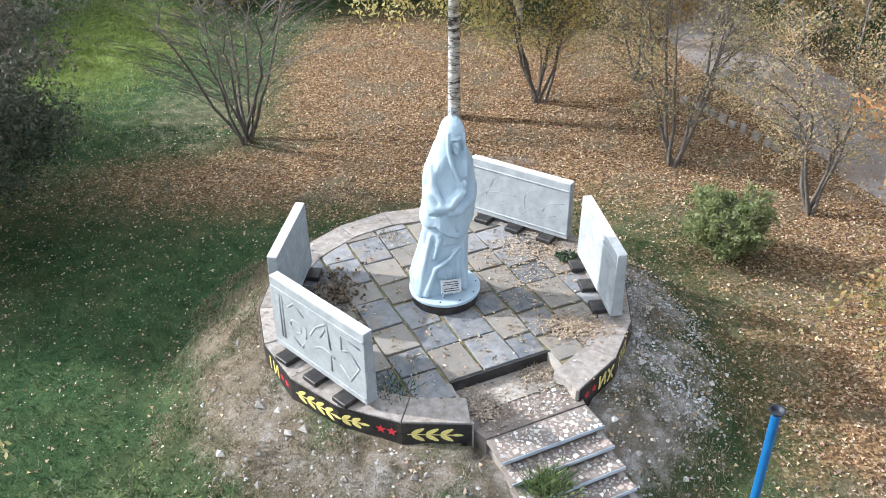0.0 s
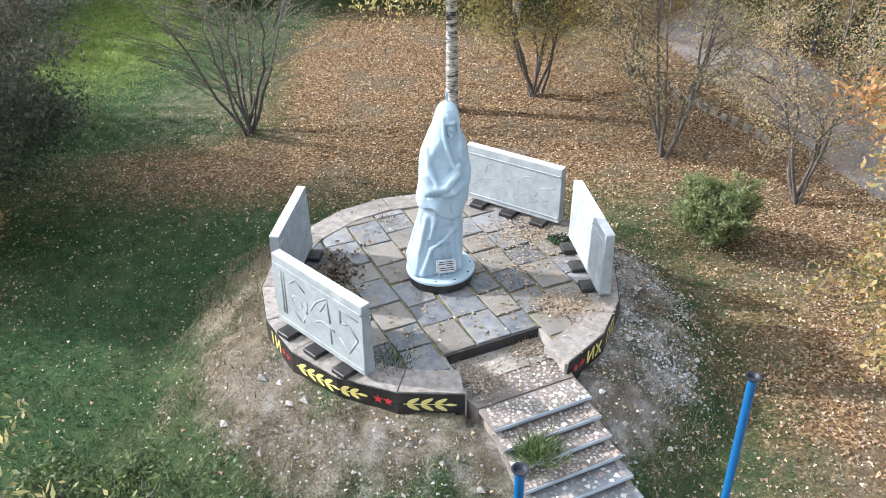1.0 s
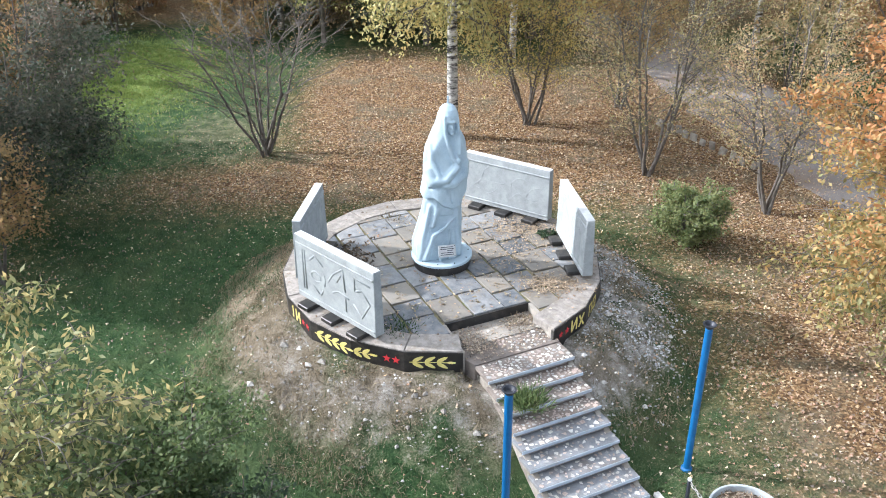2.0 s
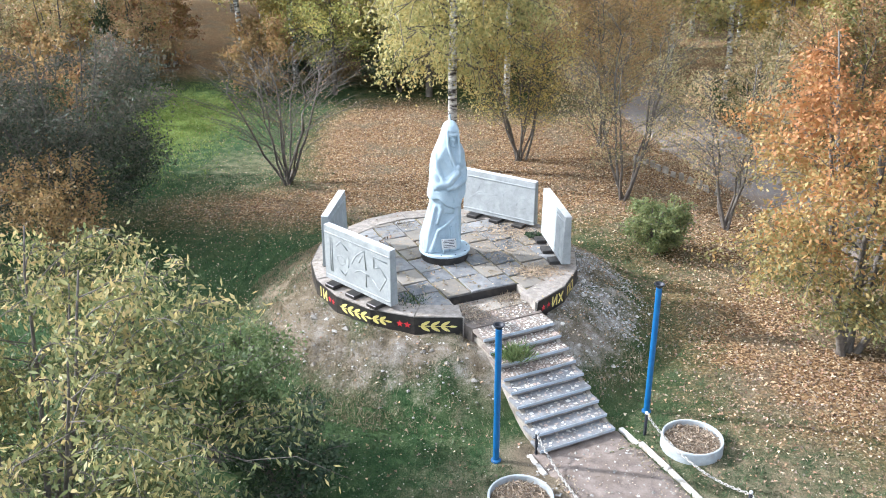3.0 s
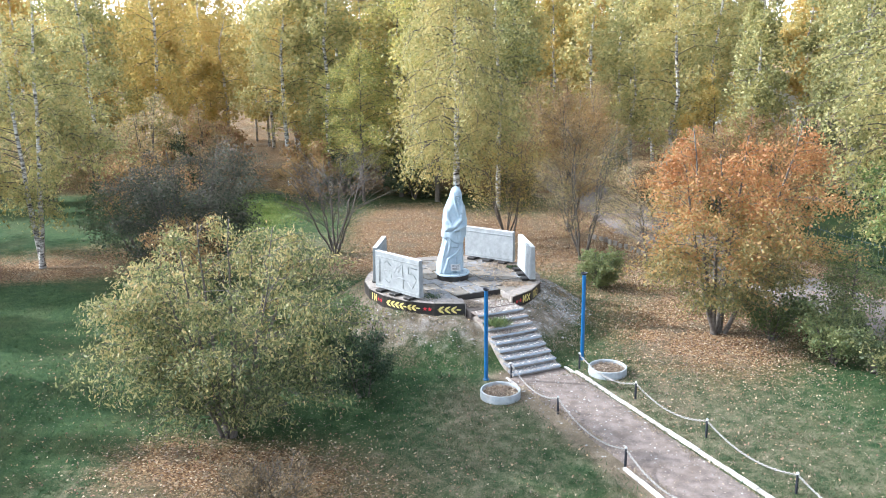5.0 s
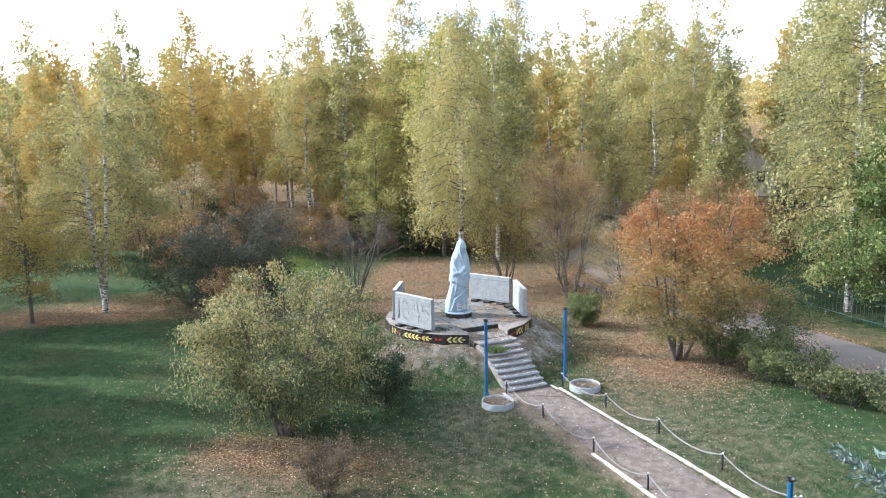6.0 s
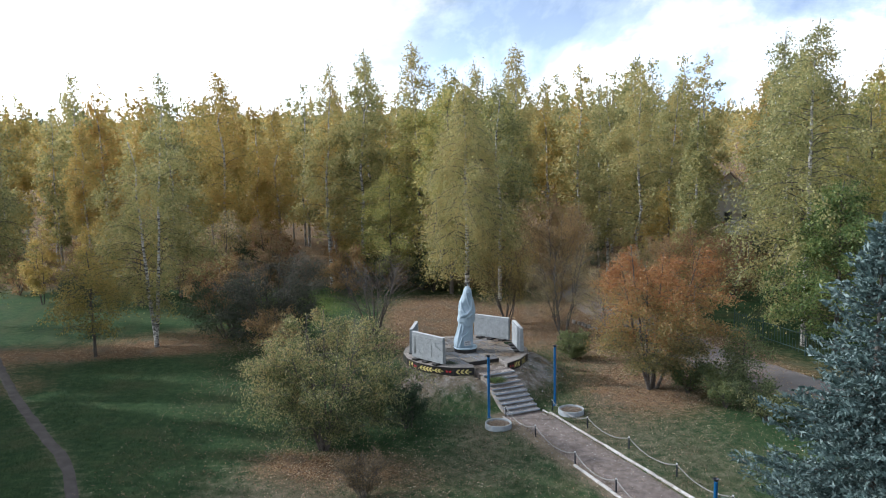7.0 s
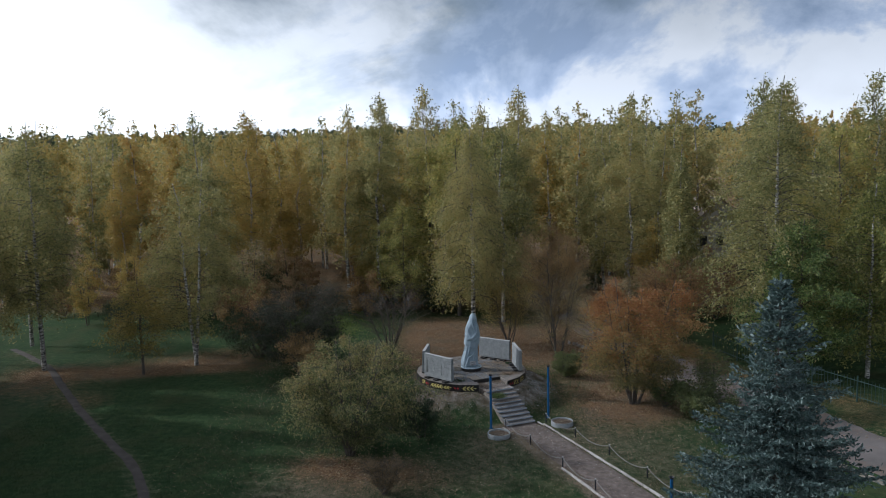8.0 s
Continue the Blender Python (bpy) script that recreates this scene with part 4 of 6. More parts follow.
def build_statue():
    """A draped standing figure as one plain form: long skirt, folded sleeves, shawl and hood."""
    hs = [0.0, 0.04, 0.1, 0.2, 0.31, 0.42, 0.5, 0.58, 0.675, 0.74, 0.79, 0.83, 0.865, 0.9, 0.94, 0.97, 0.99, 1.0]
    half = [0.5, 0.51, 0.505, 0.45, 0.4, 0.405, 0.425, 0.44, 0.445, 0.415, 0.35, 0.285, 0.235, 0.22, 0.2, 0.16, 0.1, 0.02]
    deep = [0.42, 0.42, 0.41, 0.37, 0.34, 0.34, 0.355, 0.36, 0.34, 0.31, 0.29, 0.275, 0.26, 0.25, 0.225, 0.175, 0.1, 0.02]
    side = [-0.08, -0.085, -0.085, -0.035, 0.01, 0.05, 0.08, 0.1, 0.12, 0.12, 0.12, 0.12, 0.13, 0.15, 0.155, 0.155, 0.155, 0.155]
    H, STEP = 3.27, 0.0165
    lo = (-0.82, -0.66, -0.05)
    U, W, Z = np.meshgrid(*(np.arange(a, b, STEP) for a, b in zip(lo, (0.82, 0.72, 3.42))), indexing="ij")

    def form(z):
        h = np.clip(np.asarray(z) / H, 0, 1)
        return np.interp(h, hs, half), np.interp(h, hs, deep), np.interp(h, hs, side), 0.05 * smooth(0.8, 0.95, h) - 0.03

    def front(u, h, out_=0.0):
        a, b, s_, f = form(h * H)
        w = u
        for _ in range(4):  # the places are given across the line of the stairs' foot; the figure is turned a little
            fwd = float(f + b * math.sqrt(max(0.0, 1 - ((w - s_) / a) ** 2)) + out_)
            w = u - 0.3 * fwd
        return (w, fwd, h * H)

    def capsule(p, q, r0, r1):
        p, q = np.array(p), np.array(q)
        d = q - p
        t = np.clip(((U - p[0]) * d[0] + (W - p[1]) * d[1] + (Z - p[2]) * d[2]) / (d @ d), 0, 1)
        return np.sqrt((U - p[0] - t * d[0]) ** 2 + (W - p[1] - t * d[1]) ** 2 + (Z - p[2] - t * d[2]) ** 2) - (r0 + (r1 - r0) * t)

    def line(pts, r):
        return functools.reduce(np.minimum, [capsule(p, q, r[i], r[i + 1]) for i, (p, q) in enumerate(zip(pts, pts[1:]))])

    def oval(c, r):
        k = np.sqrt(((U - c[0]) / r[0]) ** 2 + ((W - c[1]) / r[1]) ** 2 + ((Z - c[2]) / r[2]) ** 2)
        return (k - 1) * min(r)

    def blend(a, b, k):
        m = np.clip(0.5 + 0.5 * (b - a) / k, 0, 1)
        return b + (a - b) * m - k * m * (1 - m)

    def carve(a, b, k):
        return -blend(-a, b, k)

    a, b, s_, f = form(Z)
    hh = Z / H
    T = np.arctan2((U - s_) / a, (W - f) / b)
    skirt = 1 - smooth(0.3, 0.42, hh)
    k = np.sqrt(((U - s_) / a) ** 2 + ((W - f) / b) ** 2)
    fold = skirt * (0.016 * np.sin(9 * T + 3 * hh) + 0.012 * np.sin(15 * T - 8 * hh + 1)) * (0.4 + np.abs(T) / 2)
    fold = fold + (1 - skirt) * (1 - smooth(0.76, 0.83, hh)) * 0.012 * np.sin(7 * np.abs(T) + 12 * hh)
    hem = 0.335 + 0.085 * np.minimum(1, np.abs(T - 0.3) / 1.0) + 0.006 * np.sin(T * 7)
    fold = fold + 0.06 * smooth(hem - 0.003, hem + 0.003, hh) * (1 - smooth(hem, hem + 0.16, hh))
    d = (k - 1) * np.minimum(a, b) - fold
    # the skirt's front is flat, with an edge towards the flank
    flat = W - (f + 0.83 * b) - 0.12 * (U - s_) - smooth(0.3, 0.36, hh)
    d = -blend(-d, -flat, 0.025)
    # hollow of the hood and the opening of the shawl below it, with a plain oval inside
    d = carve(d, oval((0.16, 0.33, 0.862 * H), (0.125, 0.26, 0.2)), 0.012)
    d = carve(d, line([front(0.27, 0.81, 0.03), front(0.3, 0.74, 0.03), front(0.33, 0.69, 0.02)], (0.105, 0.08, 0.045)), 0.018)
    d = blend(d, oval((0.155, 0.13, 0.862 * H), (0.1, 0.12, 0.16)), 0.01)
    d = blend(d, oval((0.155, 0.13, 0.903 * H), (0.13, 0.15, 0.062)), 0.008)
    d = blend(d, line([(0.16, 0.245, 0.885 * H), (0.16, 0.272, 0.862 * H)], (0.014, 0.022)), 0.02)
    d = blend(d, oval((0.158, 0.225, 0.826 * H), (0.045, 0.035, 0.03)), 0.03)
    d = carve(d, oval(front(-0.1, 0.66, 0.05), (0.1, 0.085, 0.18)), 0.09)
    # edges of the shawl
    d = blend(d, line([(0.02, 0.2, 0.93 * H), (0.02, 0.235, 0.85 * H), front(0.14, 0.77, 0.02), front(0.24, 0.68, 0.03), front(0.31, 0.63, 0.05)], (0.03, 0.03, 0.036, 0.042, 0.04)), 0.02)
    d = blend(d, line([(0.29, 0.2, 0.92 * H), (0.3, 0.22, 0.85 * H), front(0.4, 0.77, 0.0), front(0.39, 0.7, 0.02)], (0.026, 0.028, 0.032, 0.028)), 0.02)
    # folded sleeves and the closed fist
    d = blend(d, line([front(-0.2, 0.6, -0.1), front(-0.14, 0.535, -0.03), front(0.1, 0.56, 0.04), front(0.31, 0.625, 0.06)], (0.15, 0.14, 0.1, 0.075)), 0.06)
    d = blend(d, line([front(0.46, 0.62, -0.1), front(0.45, 0.555, -0.02), front(0.24, 0.525, 0.05), front(0.08, 0.51, 0.03)], (0.13, 0.12, 0.09, 0.06)), 0.035)
    d = blend(d, oval(front(0.345, 0.662, 0.06), (0.06, 0.06, 0.085)), 0.015)
    d = carve(d, line([front(-0.24, 0.49, 0.045), front(0.02, 0.495, 0.07), front(0.1, 0.535, 0.14)], (0.02, 0.022, 0.018)), 0.03)
    d = carve(d, line([front(-0.1, 0.69, 0.03), front(-0.02, 0.62, 0.05), front(0.06, 0.585, 0.13)], (0.03, 0.035, 0.02)), 0.06)
    d = blend(d, line([front(-0.22, 0.76, 0.0), front(-0.19, 0.66, 0.02), front(-0.05, 0.58, 0.06)], (0.04, 0.05, 0.04)), 0.05)
    d = carve(d, line([front(0.2, 0.495, 0.03), front(0.21, 0.38, 0.02)], (0.016, 0.014)), 0.03)
    for u0, u1 in ((-0.1, 0.06), (0.06, 0.14), (0.33, 0.27)):
        d = blend(d, line([front(u0, 0.49, -0.005), front(u1, 0.4, -0.002)], (0.022, 0.02)), 0.04)
    # folds across the skirt
    d = blend(d, line([front(0.36, 0.3, 0.0), front(0.08, 0.235, 0.02), front(-0.18, 0.18, 0.0), front(-0.36, 0.02, 0.0)], (0.03, 0.035, 0.045, 0.06)), 0.025)
    d = carve(d, line([front(0.33, 0.265, 0.02), front(0.08, 0.205, 0.03), front(-0.1, 0.15, 0.03)], (0.03, 0.035, 0.02)), 0.05)
    d = blend(d, line([front(0.33, 0.33, 0.0), front(0.36, 0.02, 0.02)], (0.035, 0.05)), 0.05)
    d = blend(d, line([front(-0.25, 0.36, 0.0), front(-0.4, 0.16, 0.0), front(-0.46, 0.01, -0.02)], (0.04, 0.06, 0.09)), 0.06)
    d = blend(d, line([front(-0.1, 0.34, 0.0), front(-0.2, 0.24, 0.0)], (0.03, 0.04)), 0.05)
    for u0, u1, h0 in ((0.16, 0.14, 0.2), (0.25, 0.26, 0.22), (0.02, -0.06, 0.14)):
        d = blend(d, line([front(u0, h0, -0.01), front(u1, 0.0, -0.01)], (0.015, 0.025)), 0.04)
    d = d + 0.004 * vnoise(U * 9 + W * 5, Z * 9, 1.0, 21) + 0.0025 * vnoise(U * 24 + W * 11, Z * 22 + W * 9, 1.0, 22)
    d = np.maximum(d, -Z)
    V, F = surface_net(d, lo, STEP)
    fx, fy = math.cos(FACE), math.sin(FACE)
    V = np.stack([V[:, 1] * fx - V[:, 0] * fy, V[:, 1] * fy + V[:, 0] * fx, V[:, 2]], -1)
    ob = mesh_object("statue", V.tolist(), F.tolist(), M["statue"], smooth=True)
    ob.matrix_basis = pose(SX, SY, TOP + 0.225)
    tagged(ob, "pale blue-white painted statue of a shawled standing figure", "statue")


build_statue()

plaque = thing("plaque", "white memorial plaque with dark lettering on the statue's foot", "plaque")
pm = Matrix.Translation((SX + 0.12, SY - 0.46, TOP + 0.5)) @ Euler((radians(-14), 0, radians(12))).to_matrix().to_4x4()
bm = bmesh.new()
box(bm, pm, 0.36, 0.02, 0.25, 0.004)
part("plate", bm, M["white"], plaque)
for r_, (z_, l_) in enumerate(((0.085, 0.26), (0.045, 0.28), (0.01, 0.12), (-0.035, 0.26), (-0.075, 0.28))):
    bm = bmesh.new()
    box(bm, pm @ Matrix.Translation((0.06 if r_ == 2 else 0, -0.011, z_)), l_, 0.004, 0.014)
    part("lettering_bar", bm, M["darkmetal"], plaque)
for x_ in (-0.16, 0.16):
    for z_ in (-0.105, 0.105):
        bm = bmesh.new()
        box(bm, pm @ Matrix.Translation((x_, -0.012, z_)), 0.014, 0.01, 0.014, 0.003)
        part("screw", bm, M["darkmetal"], plaque)


# ---- masts, chain posts, rings, kerbs ----
def mast(x, y, h):
    m = thing("flag_mast", "blue painted steel mast with a dark funnel top", "mast", "masts beside the walkway", at=pose(x, y, float(ground_height(x, y))))
    bm = bmesh.new()
    lathe(bm, [(0.062, -0.1), (0.062, h - 0.1), (0.056, h - 0.08)], 16)
    part("pole", bm, M["blue"], m)
    bm = bmesh.new()
    lathe(bm, [(0.05, h - 0.1), (0.06, h - 0.07), (0.105, h - 0.02), (0.11, h), (0.085, h), (0.05, h - 0.05)], 16)
    part("funnel", bm, M["darkmetal"], m, "dark metal funnel")
    bm = bmesh.new()
    lathe(bm, [(0.1, -0.05), (0.1, 0.03), (0.07, 0.05)], 12)
    part("foot", bm, M["blue"], m)


mast(1.067, 6.505, 3.0)
mast(4.312, 8.178, 3.0)
mast(7.8, -6.4, 2.5)


def chain_post(x, y, h=0.56):
    m = thing("chain_post", "short black iron post with a white top", "post", "chain posts along the walkway", at=pose(x, y, float(ground_height(x, y)), 0, 0, 24))
    bm = bmesh.new()
    box(bm, Matrix.Translation((0, 0, h / 2 - 0.06)), 0.05, 0.05, h, 0.006)
    part("shaft", bm, M["darkmetal"], m)
    bm = bmesh.new()
    lathe(bm, [(0.02, h - 0.06), (0.033, h - 0.052), (0.037, h - 0.03), (0.026, h - 0.008), (0.008, h)], 10)
    part("knob", bm, M["white"], m, "white painted knob")
    return (x, y, float(ground_height(x, y)) + h - 0.07)


R_POSTS = [(4.11, 7.35), (5.43, 4.95), (6.8, 2.42), (8.08, -0.47), (9.35, -3.3), (10.7, -6.2)]
L_POSTS = [(1.87, 6.8), (3.02, 3.94), (4.35, 0.85), (5.52, -1.82), (6.75, -4.6), (8.0, -7.5)]


def chain(a, b, sag):
    """Links hung between two points."""
    a, b = Vector(a), Vector(b)
    n = int((b - a).length * 1.06 / 0.075)
    V, F = [], []
    for k in range(n):
        t = (k + 0.5) / n
        p = a.lerp(b, t) + Vector((0, 0, -4 * sag * t * (1 - t)))
        d = ((b - a) + Vector((0, 0, -4 * sag * (1 - 2 * t)))).normalized()
        s1 = d.cross(ZAX).normalized()
        s2 = d.cross(s1)
        s = s1 if k % 2 else s2
        o = d.cross(s)
        ring = []
        for q in range(8):
            an = 2 * math.pi * q / 8
            c = p + d * 0.05 * math.cos(an) + s * 0.026 * math.sin(an)
            rad = (d * math.cos(an) + s * math.sin(an)).normalized()
            ring.append([len(V) + j for j in range(3)])
            for j in range(3):
                bb = 2 * math.pi * j / 3
                V.append(c + rad * 0.009 * math.cos(bb) + o * 0.009 * math.sin(bb))
        for q in range(8):
            r0, r1 = ring[q], ring[(q + 1) % 8]
            for j in range(3):
                F.append((r0[j], r0[(j + 1) % 3], r1[(j + 1) % 3], r1[j]))
    ob = mesh_object("chain", V, F, M["chain"])
    tagged(ob, "pale galvanised chain sagging between two posts", "chain", "chains along the walkway")


for posts in (R_POSTS, L_POSTS):
    tops = [chain_post(*p) for p in posts]
    for a, b in zip(tops, tops[1:]):
        chain(a, b, 0.3 if posts is R_POSTS else 0.34)


def ring(x, y):
    m = thing("planter_ring", "white painted concrete ring planter filled with dry plants", "planter", "ring planters", at=pose(x, y, float(ground_height(x, y))))
    bm = bmesh.new()
    lathe(bm, [(0.5, 0.06), (0.59, -0.05), (0.605, 0.0), (0.6, 0.225), (0.592, 0.245), (0.56, 0.245), (0.552, 0.225), (0.545, 0.08)], 40)
    part("wall", bm, M["ring"], m, smooth=False)
    bm = bmesh.new()
    lathe(bm, [(0.56, 0.06), (0.55, 0.12), (0.3, 0.15), (0.05, 0.155)], 28)
    part("soil", bm, M["soil"], m, "dry brown soil")
    rg = np.random.default_rng(int(x * 100))
    n = 900
    rr, aa = 0.52 * np.sqrt(rg.random(n)), rg.random(n) * 6.28
    c = np.stack([rr * np.cos(aa), rr * np.sin(aa), 0.155 + 0.05 * rg.random(n) * (1 - rr)], -1)
    w = np.stack([rg.normal(size=n), rg.normal(size=n), np.ones(n) * 0.3], -1)
    q = quads("dead_growth", c, 0.1, 0.2, M["leaf_mixed"], m, rg, along=w, label="dead straw-coloured plants")
    tagged(q, kind="stuff")


ring(1.45, 5.2)
ring(4.95, 6.95)


def kerb(pts, name, label):
    k = thing(name, label, "kerb", kind="structure")
    mid = resample(pts, 1.0)
    for a, b in zip(mid, mid[1:]):
        d = (b - a)
        ang = math.atan2(d.y, d.x)
        c = (a + b) / 2
        bm = bmesh.new()
        box(bm, Matrix.Translation((c.x, c.y, float(ground_height(c.x, c.y)) - 0.002 + rng.uniform(-0.016, 0.012))) @ Euler((0, 0, ang + rng.uniform(-0.015, 0.015))).to_matrix().to_4x4(), d.length - 0.012, 0.115, 0.16, 0.02)
        part("kerbstone", bm, M["kerbpaint"], k)


kerb(KERB_R, "kerb", "whitewashed concrete kerb along the walkway")
kerb([(4.3, 0.75), (7.85, -7.9)], "kerb", "whitewashed concrete kerb half sunk in dry grass")
kerb([(1.72, 6.75), (2.0, 6.1)], "kerb", "short whitewashed kerb beside the lowest step")


# ---- plants ----
def five_points(way):
    """A broken line as five evenly spread points."""
    e = np.linspace(0, len(way) - 1, 5)
    return np.stack([np.interp(e, np.arange(len(way)), np.asarray(way)[:, q]) for q in range(3)], -1)


def grow(name, label, category, at, height, radius, material, bark, seed, stems=1, spread=0.0, base=0.2, branches=50, rise=0.6, droop=0.5,
         leaves=5000, leaf=0.15, aspect=0.5, trunk=0.12, twigs=2, jitter=0.22, hang=0.0, shape=None, group="", sides=6, wobble=0.02, corners=4, pendent=0.0):
    """A tree or shrub: stems, limbs and twigs as one mesh, and a crown of single leaves set along them."""
    rg = np.random.default_rng(seed)
    shape = shape or (lambda u: math.sin(math.pi * (0.16 + 0.8 * u ** 0.85)) ** 0.8)
    V, F, LV, LF, tips = [], [], [], [], []
    trunks = []
    for s in range(stems):
        az = 2 * math.pi * (s + rg.uniform(-0.3, 0.3)) / stems
        top = height * (1.0 if s == 0 else rg.uniform(0.78, 1.0))
        lean = radius * spread * rg.uniform(0.6, 1.1) if stems > 1 else radius * spread * rg.uniform(0, 0.5)
        off = rg.normal(size=2) * (0.12 if stems > 1 else 0.0) * min(1.0, radius / 2)
        pts = []
        for k in range(9):
            u = k / 8
            pts.append(np.array([off[0] + math.cos(az) * lean * u ** 0.8 + rg.normal() * wobble * height * u * 0.3,
                                 off[1] + math.sin(az) * lean * u ** 0.8 + rg.normal() * wobble * height * u * 0.3, top * u - 0.08 * (k == 0)]))
        r0 = trunk * (1.0 if stems == 1 else rg.uniform(0.6, 1.0))
        tube(V, F, pts, [r0 * (1 - 0.9 * (k / 8)) + 0.008 for k in range(9)], sides)
        trunks.append((np.array(pts), az, r0))
    for pts, az0, r0 in trunks if stems > 1 else []:
        tips.append((pts[5:], height * 0.4, 0.0))
    for i in range(branches):
        pts, az0, r0 = trunks[i % stems]
        v = (i + rg.uniform(0, 1)) / branches
        u = base + (1 - base) * v * 0.97
        q = u * 8
        k = min(int(q), 7)
        p0 = pts[k] + (pts[k + 1] - pts[k]) * (q - k)
        az = i * 2.4 + rg.uniform(-0.5, 0.5)
        if stems > 1:
            az = az0 + rg.normal() * 1.1
        ln = radius * shape(v) * rg.uniform(0.65, 1.12) * (1.0 if stems == 1 else 0.75)
        d = np.array([math.cos(az), math.sin(az), 0.0])
        up_ = rise * rg.uniform(0.7, 1.3)
        bp = []
        for j in range(5):
            t = j / 4
            bp.append(p0 + d * ln * t + np.array([rg.normal() * 0.04 * ln, rg.normal() * 0.04 * ln, ln * (up_ * t - droop * t * t)]) * (j > 0))
        rb = max(0.01, r0 * 0.26 * (1 - 0.75 * u))
        tube(LV, LF, bp, [rb * (1 - 0.8 * j / 4) + 0.004 for j in range(5)], 3)
        tips.append((np.array(bp), ln, 0.25))
        for w in range(twigs):
            t = rg.uniform(0.3, 0.95)
            j = min(int(t * 4), 3)
            s0 = bp[j] + (bp[j + 1] - bp[j]) * (t * 4 - j)
            a2 = az + rg.normal() * 0.9
            l2 = ln * rg.uniform(0.3, 0.55)
            tp = [s0 + np.array([math.cos(a2) * l2 * e, math.sin(a2) * l2 * e, l2 * (0.6 * rise * e - (droop + hang) * e * e)]) for e in (0, 0.5, 1.0)]
            tube(LV, LF, tp, [rb * 0.45 + 0.003, rb * 0.3 + 0.003, 0.003], 3)
            tips.append((np.array(tp), l2, 0.1))
    ob = thing(name, label, category, group, at=at)
    mesh_object("trunk", V, F, bark, ob, smooth=True)
    tagged(mesh_object("branchwork", LV, LF, M["bark"], ob, smooth=True), kind="stuff")
    if leaves:
        wts = np.array([max(0.15, l) for _, l, _ in tips]) * (0.12 + rg.exponential(1.0, len(tips)))
        pick = rg.choice(len(tips), leaves, p=wts / wts.sum())
        lines_ = np.array([five_points(way) for way, _, _ in tips])
        start = np.array([lo for _, _, lo in tips])[pick]
        e = (start + (1 - start) * rg.random(leaves)) * 4
        k = np.minimum(e.astype(int), 3)
        c = lines_[pick, k] + (lines_[pick, k + 1] - lines_[pick, k]) * (e - k)[:, None]
        c += rg.normal(size=(leaves, 3)) * jitter * np.minimum(1.0, 0.35 + wts[pick] / 2)[:, None]
        c[:, 2] -= rg.exponential(1.0, leaves) * hang * 0.5
        c[:, 2] = np.maximum(c[:, 2], 0.05)
        quads("crown", c, leaf, aspect, material, ob, rg, corners=corners, along=rg.normal(size=c.shape) * 0.8 + np.array([0, 0, -pendent]) if pendent else None)
    return ob


def spot_at(x, y, turn=0.0, size=1.0):
    return pose(x, y, float(ground_height(x, y)), 0, 0, turn) @ Matrix.Scale(size, 4)


def birch_shape(u):
    return min(1.0, 0.45 + 0.55 * u / 0.22) * max(0.1, 1 - u ** 2.3) ** 0.85


# the trees round the monument
grow("birch_tree", "tall silver birch with a weeping yellow-green crown behind the statue", "tree", spot_at(0.15, 24.5), 16.6, 3.3, M["leaf_birch"], M["birch"], 11,
     base=0.23, branches=100, rise=0.6, droop=0.75, leaves=40000, leaf=0.125, corners=3, trunk=0.22, twigs=5, pendent=0.7, hang=0.6, jitter=0.28, shape=birch_shape)
BARE = dict(spread=0.75, base=0.22, rise=0.9, droop=0.15, twigs=6, trunk=0.055, leaf=0.07, wobble=0.085)
grow("bare_shrub", "leafless grey many-stemmed tree on the meadow", "tree", spot_at(-5.9, 22.85), 5.2, 2.5, M["leaf_rust"], M["bark"], 21, stems=9, branches=120, leaves=900, **BARE)
grow("small_tree", "many-stemmed small tree with sparse yellow leaves", "tree", spot_at(2.8, 25.6), 5.8, 2.3, M["leaf_gold"], M["bark"], 22, stems=8, branches=90, leaves=13000, **BARE)
grow("small_tree", "thin-stemmed small tree with sparse yellowed leaves", "tree", spot_at(6.13, 21.25), 6.2, 2.2, M["leaf_straw"], M["bark"], 23, stems=6, branches=80, leaves=11000, **BARE)
grow("small_tree", "slender small tree with sparse pale leaves near the road", "tree", spot_at(9.0, 18.5), 6.0, 1.9, M["leaf_straw"], M["bark"], 24, stems=5, branches=90, leaves=12000, **BARE)
grow("small_tree", "russet small tree beside the road", "tree", spot_at(6.4, 27.5), 8.0, 2.8, M["leaf_rust"], M["bark"], 25, stems=6, branches=100, leaves=26000, **{**BARE, "leaf": 0.1})
grow("small_tree", "brownish small tree at the edge of the wood", "tree", spot_at(15.2, 24.5), 6.6, 2.4, M["leaf_rust"], M["bark"], 26, stems=6, branches=90, leaves=18000, **{**BARE, "leaf": 0.1})
grow("small_tree", "yellow-green young tree at the edge of the wood", "tree", spot_at(-6.0, 37.0), 10.0, 3.2, M["leaf_green"], M["bark"], 27, branches=60, leaves=15000, leaf=0.14, twigs=3, base=0.15)

grow("willow_shrub", "broad rounded shrub with yellowing green leaves on the lawn", "shrub", spot_at(-6.0, 2.7), 5.8, 3.6, M["leaf_willow"], M["bark"], 31,
     stems=11, spread=0.62, base=0.07, branches=150, rise=0.8, droop=0.5, leaves=46000, leaf=0.125, aspect=0.36, trunk=0.06, twigs=6, hang=0.1, jitter=0.15, pendent=0.8)
grow("shrub", "low dark green shrub beside the broad shrub", "shrub", spot_at(-2.75, 5.2), 2.0, 1.1, M["leaf_dark"], M["bark"], 32, stems=7, spread=0.6, base=0.1,
     branches=50, rise=0.9, droop=0.2, leaves=6500, leaf=0.09, trunk=0.03, twigs=3, jitter=0.14)
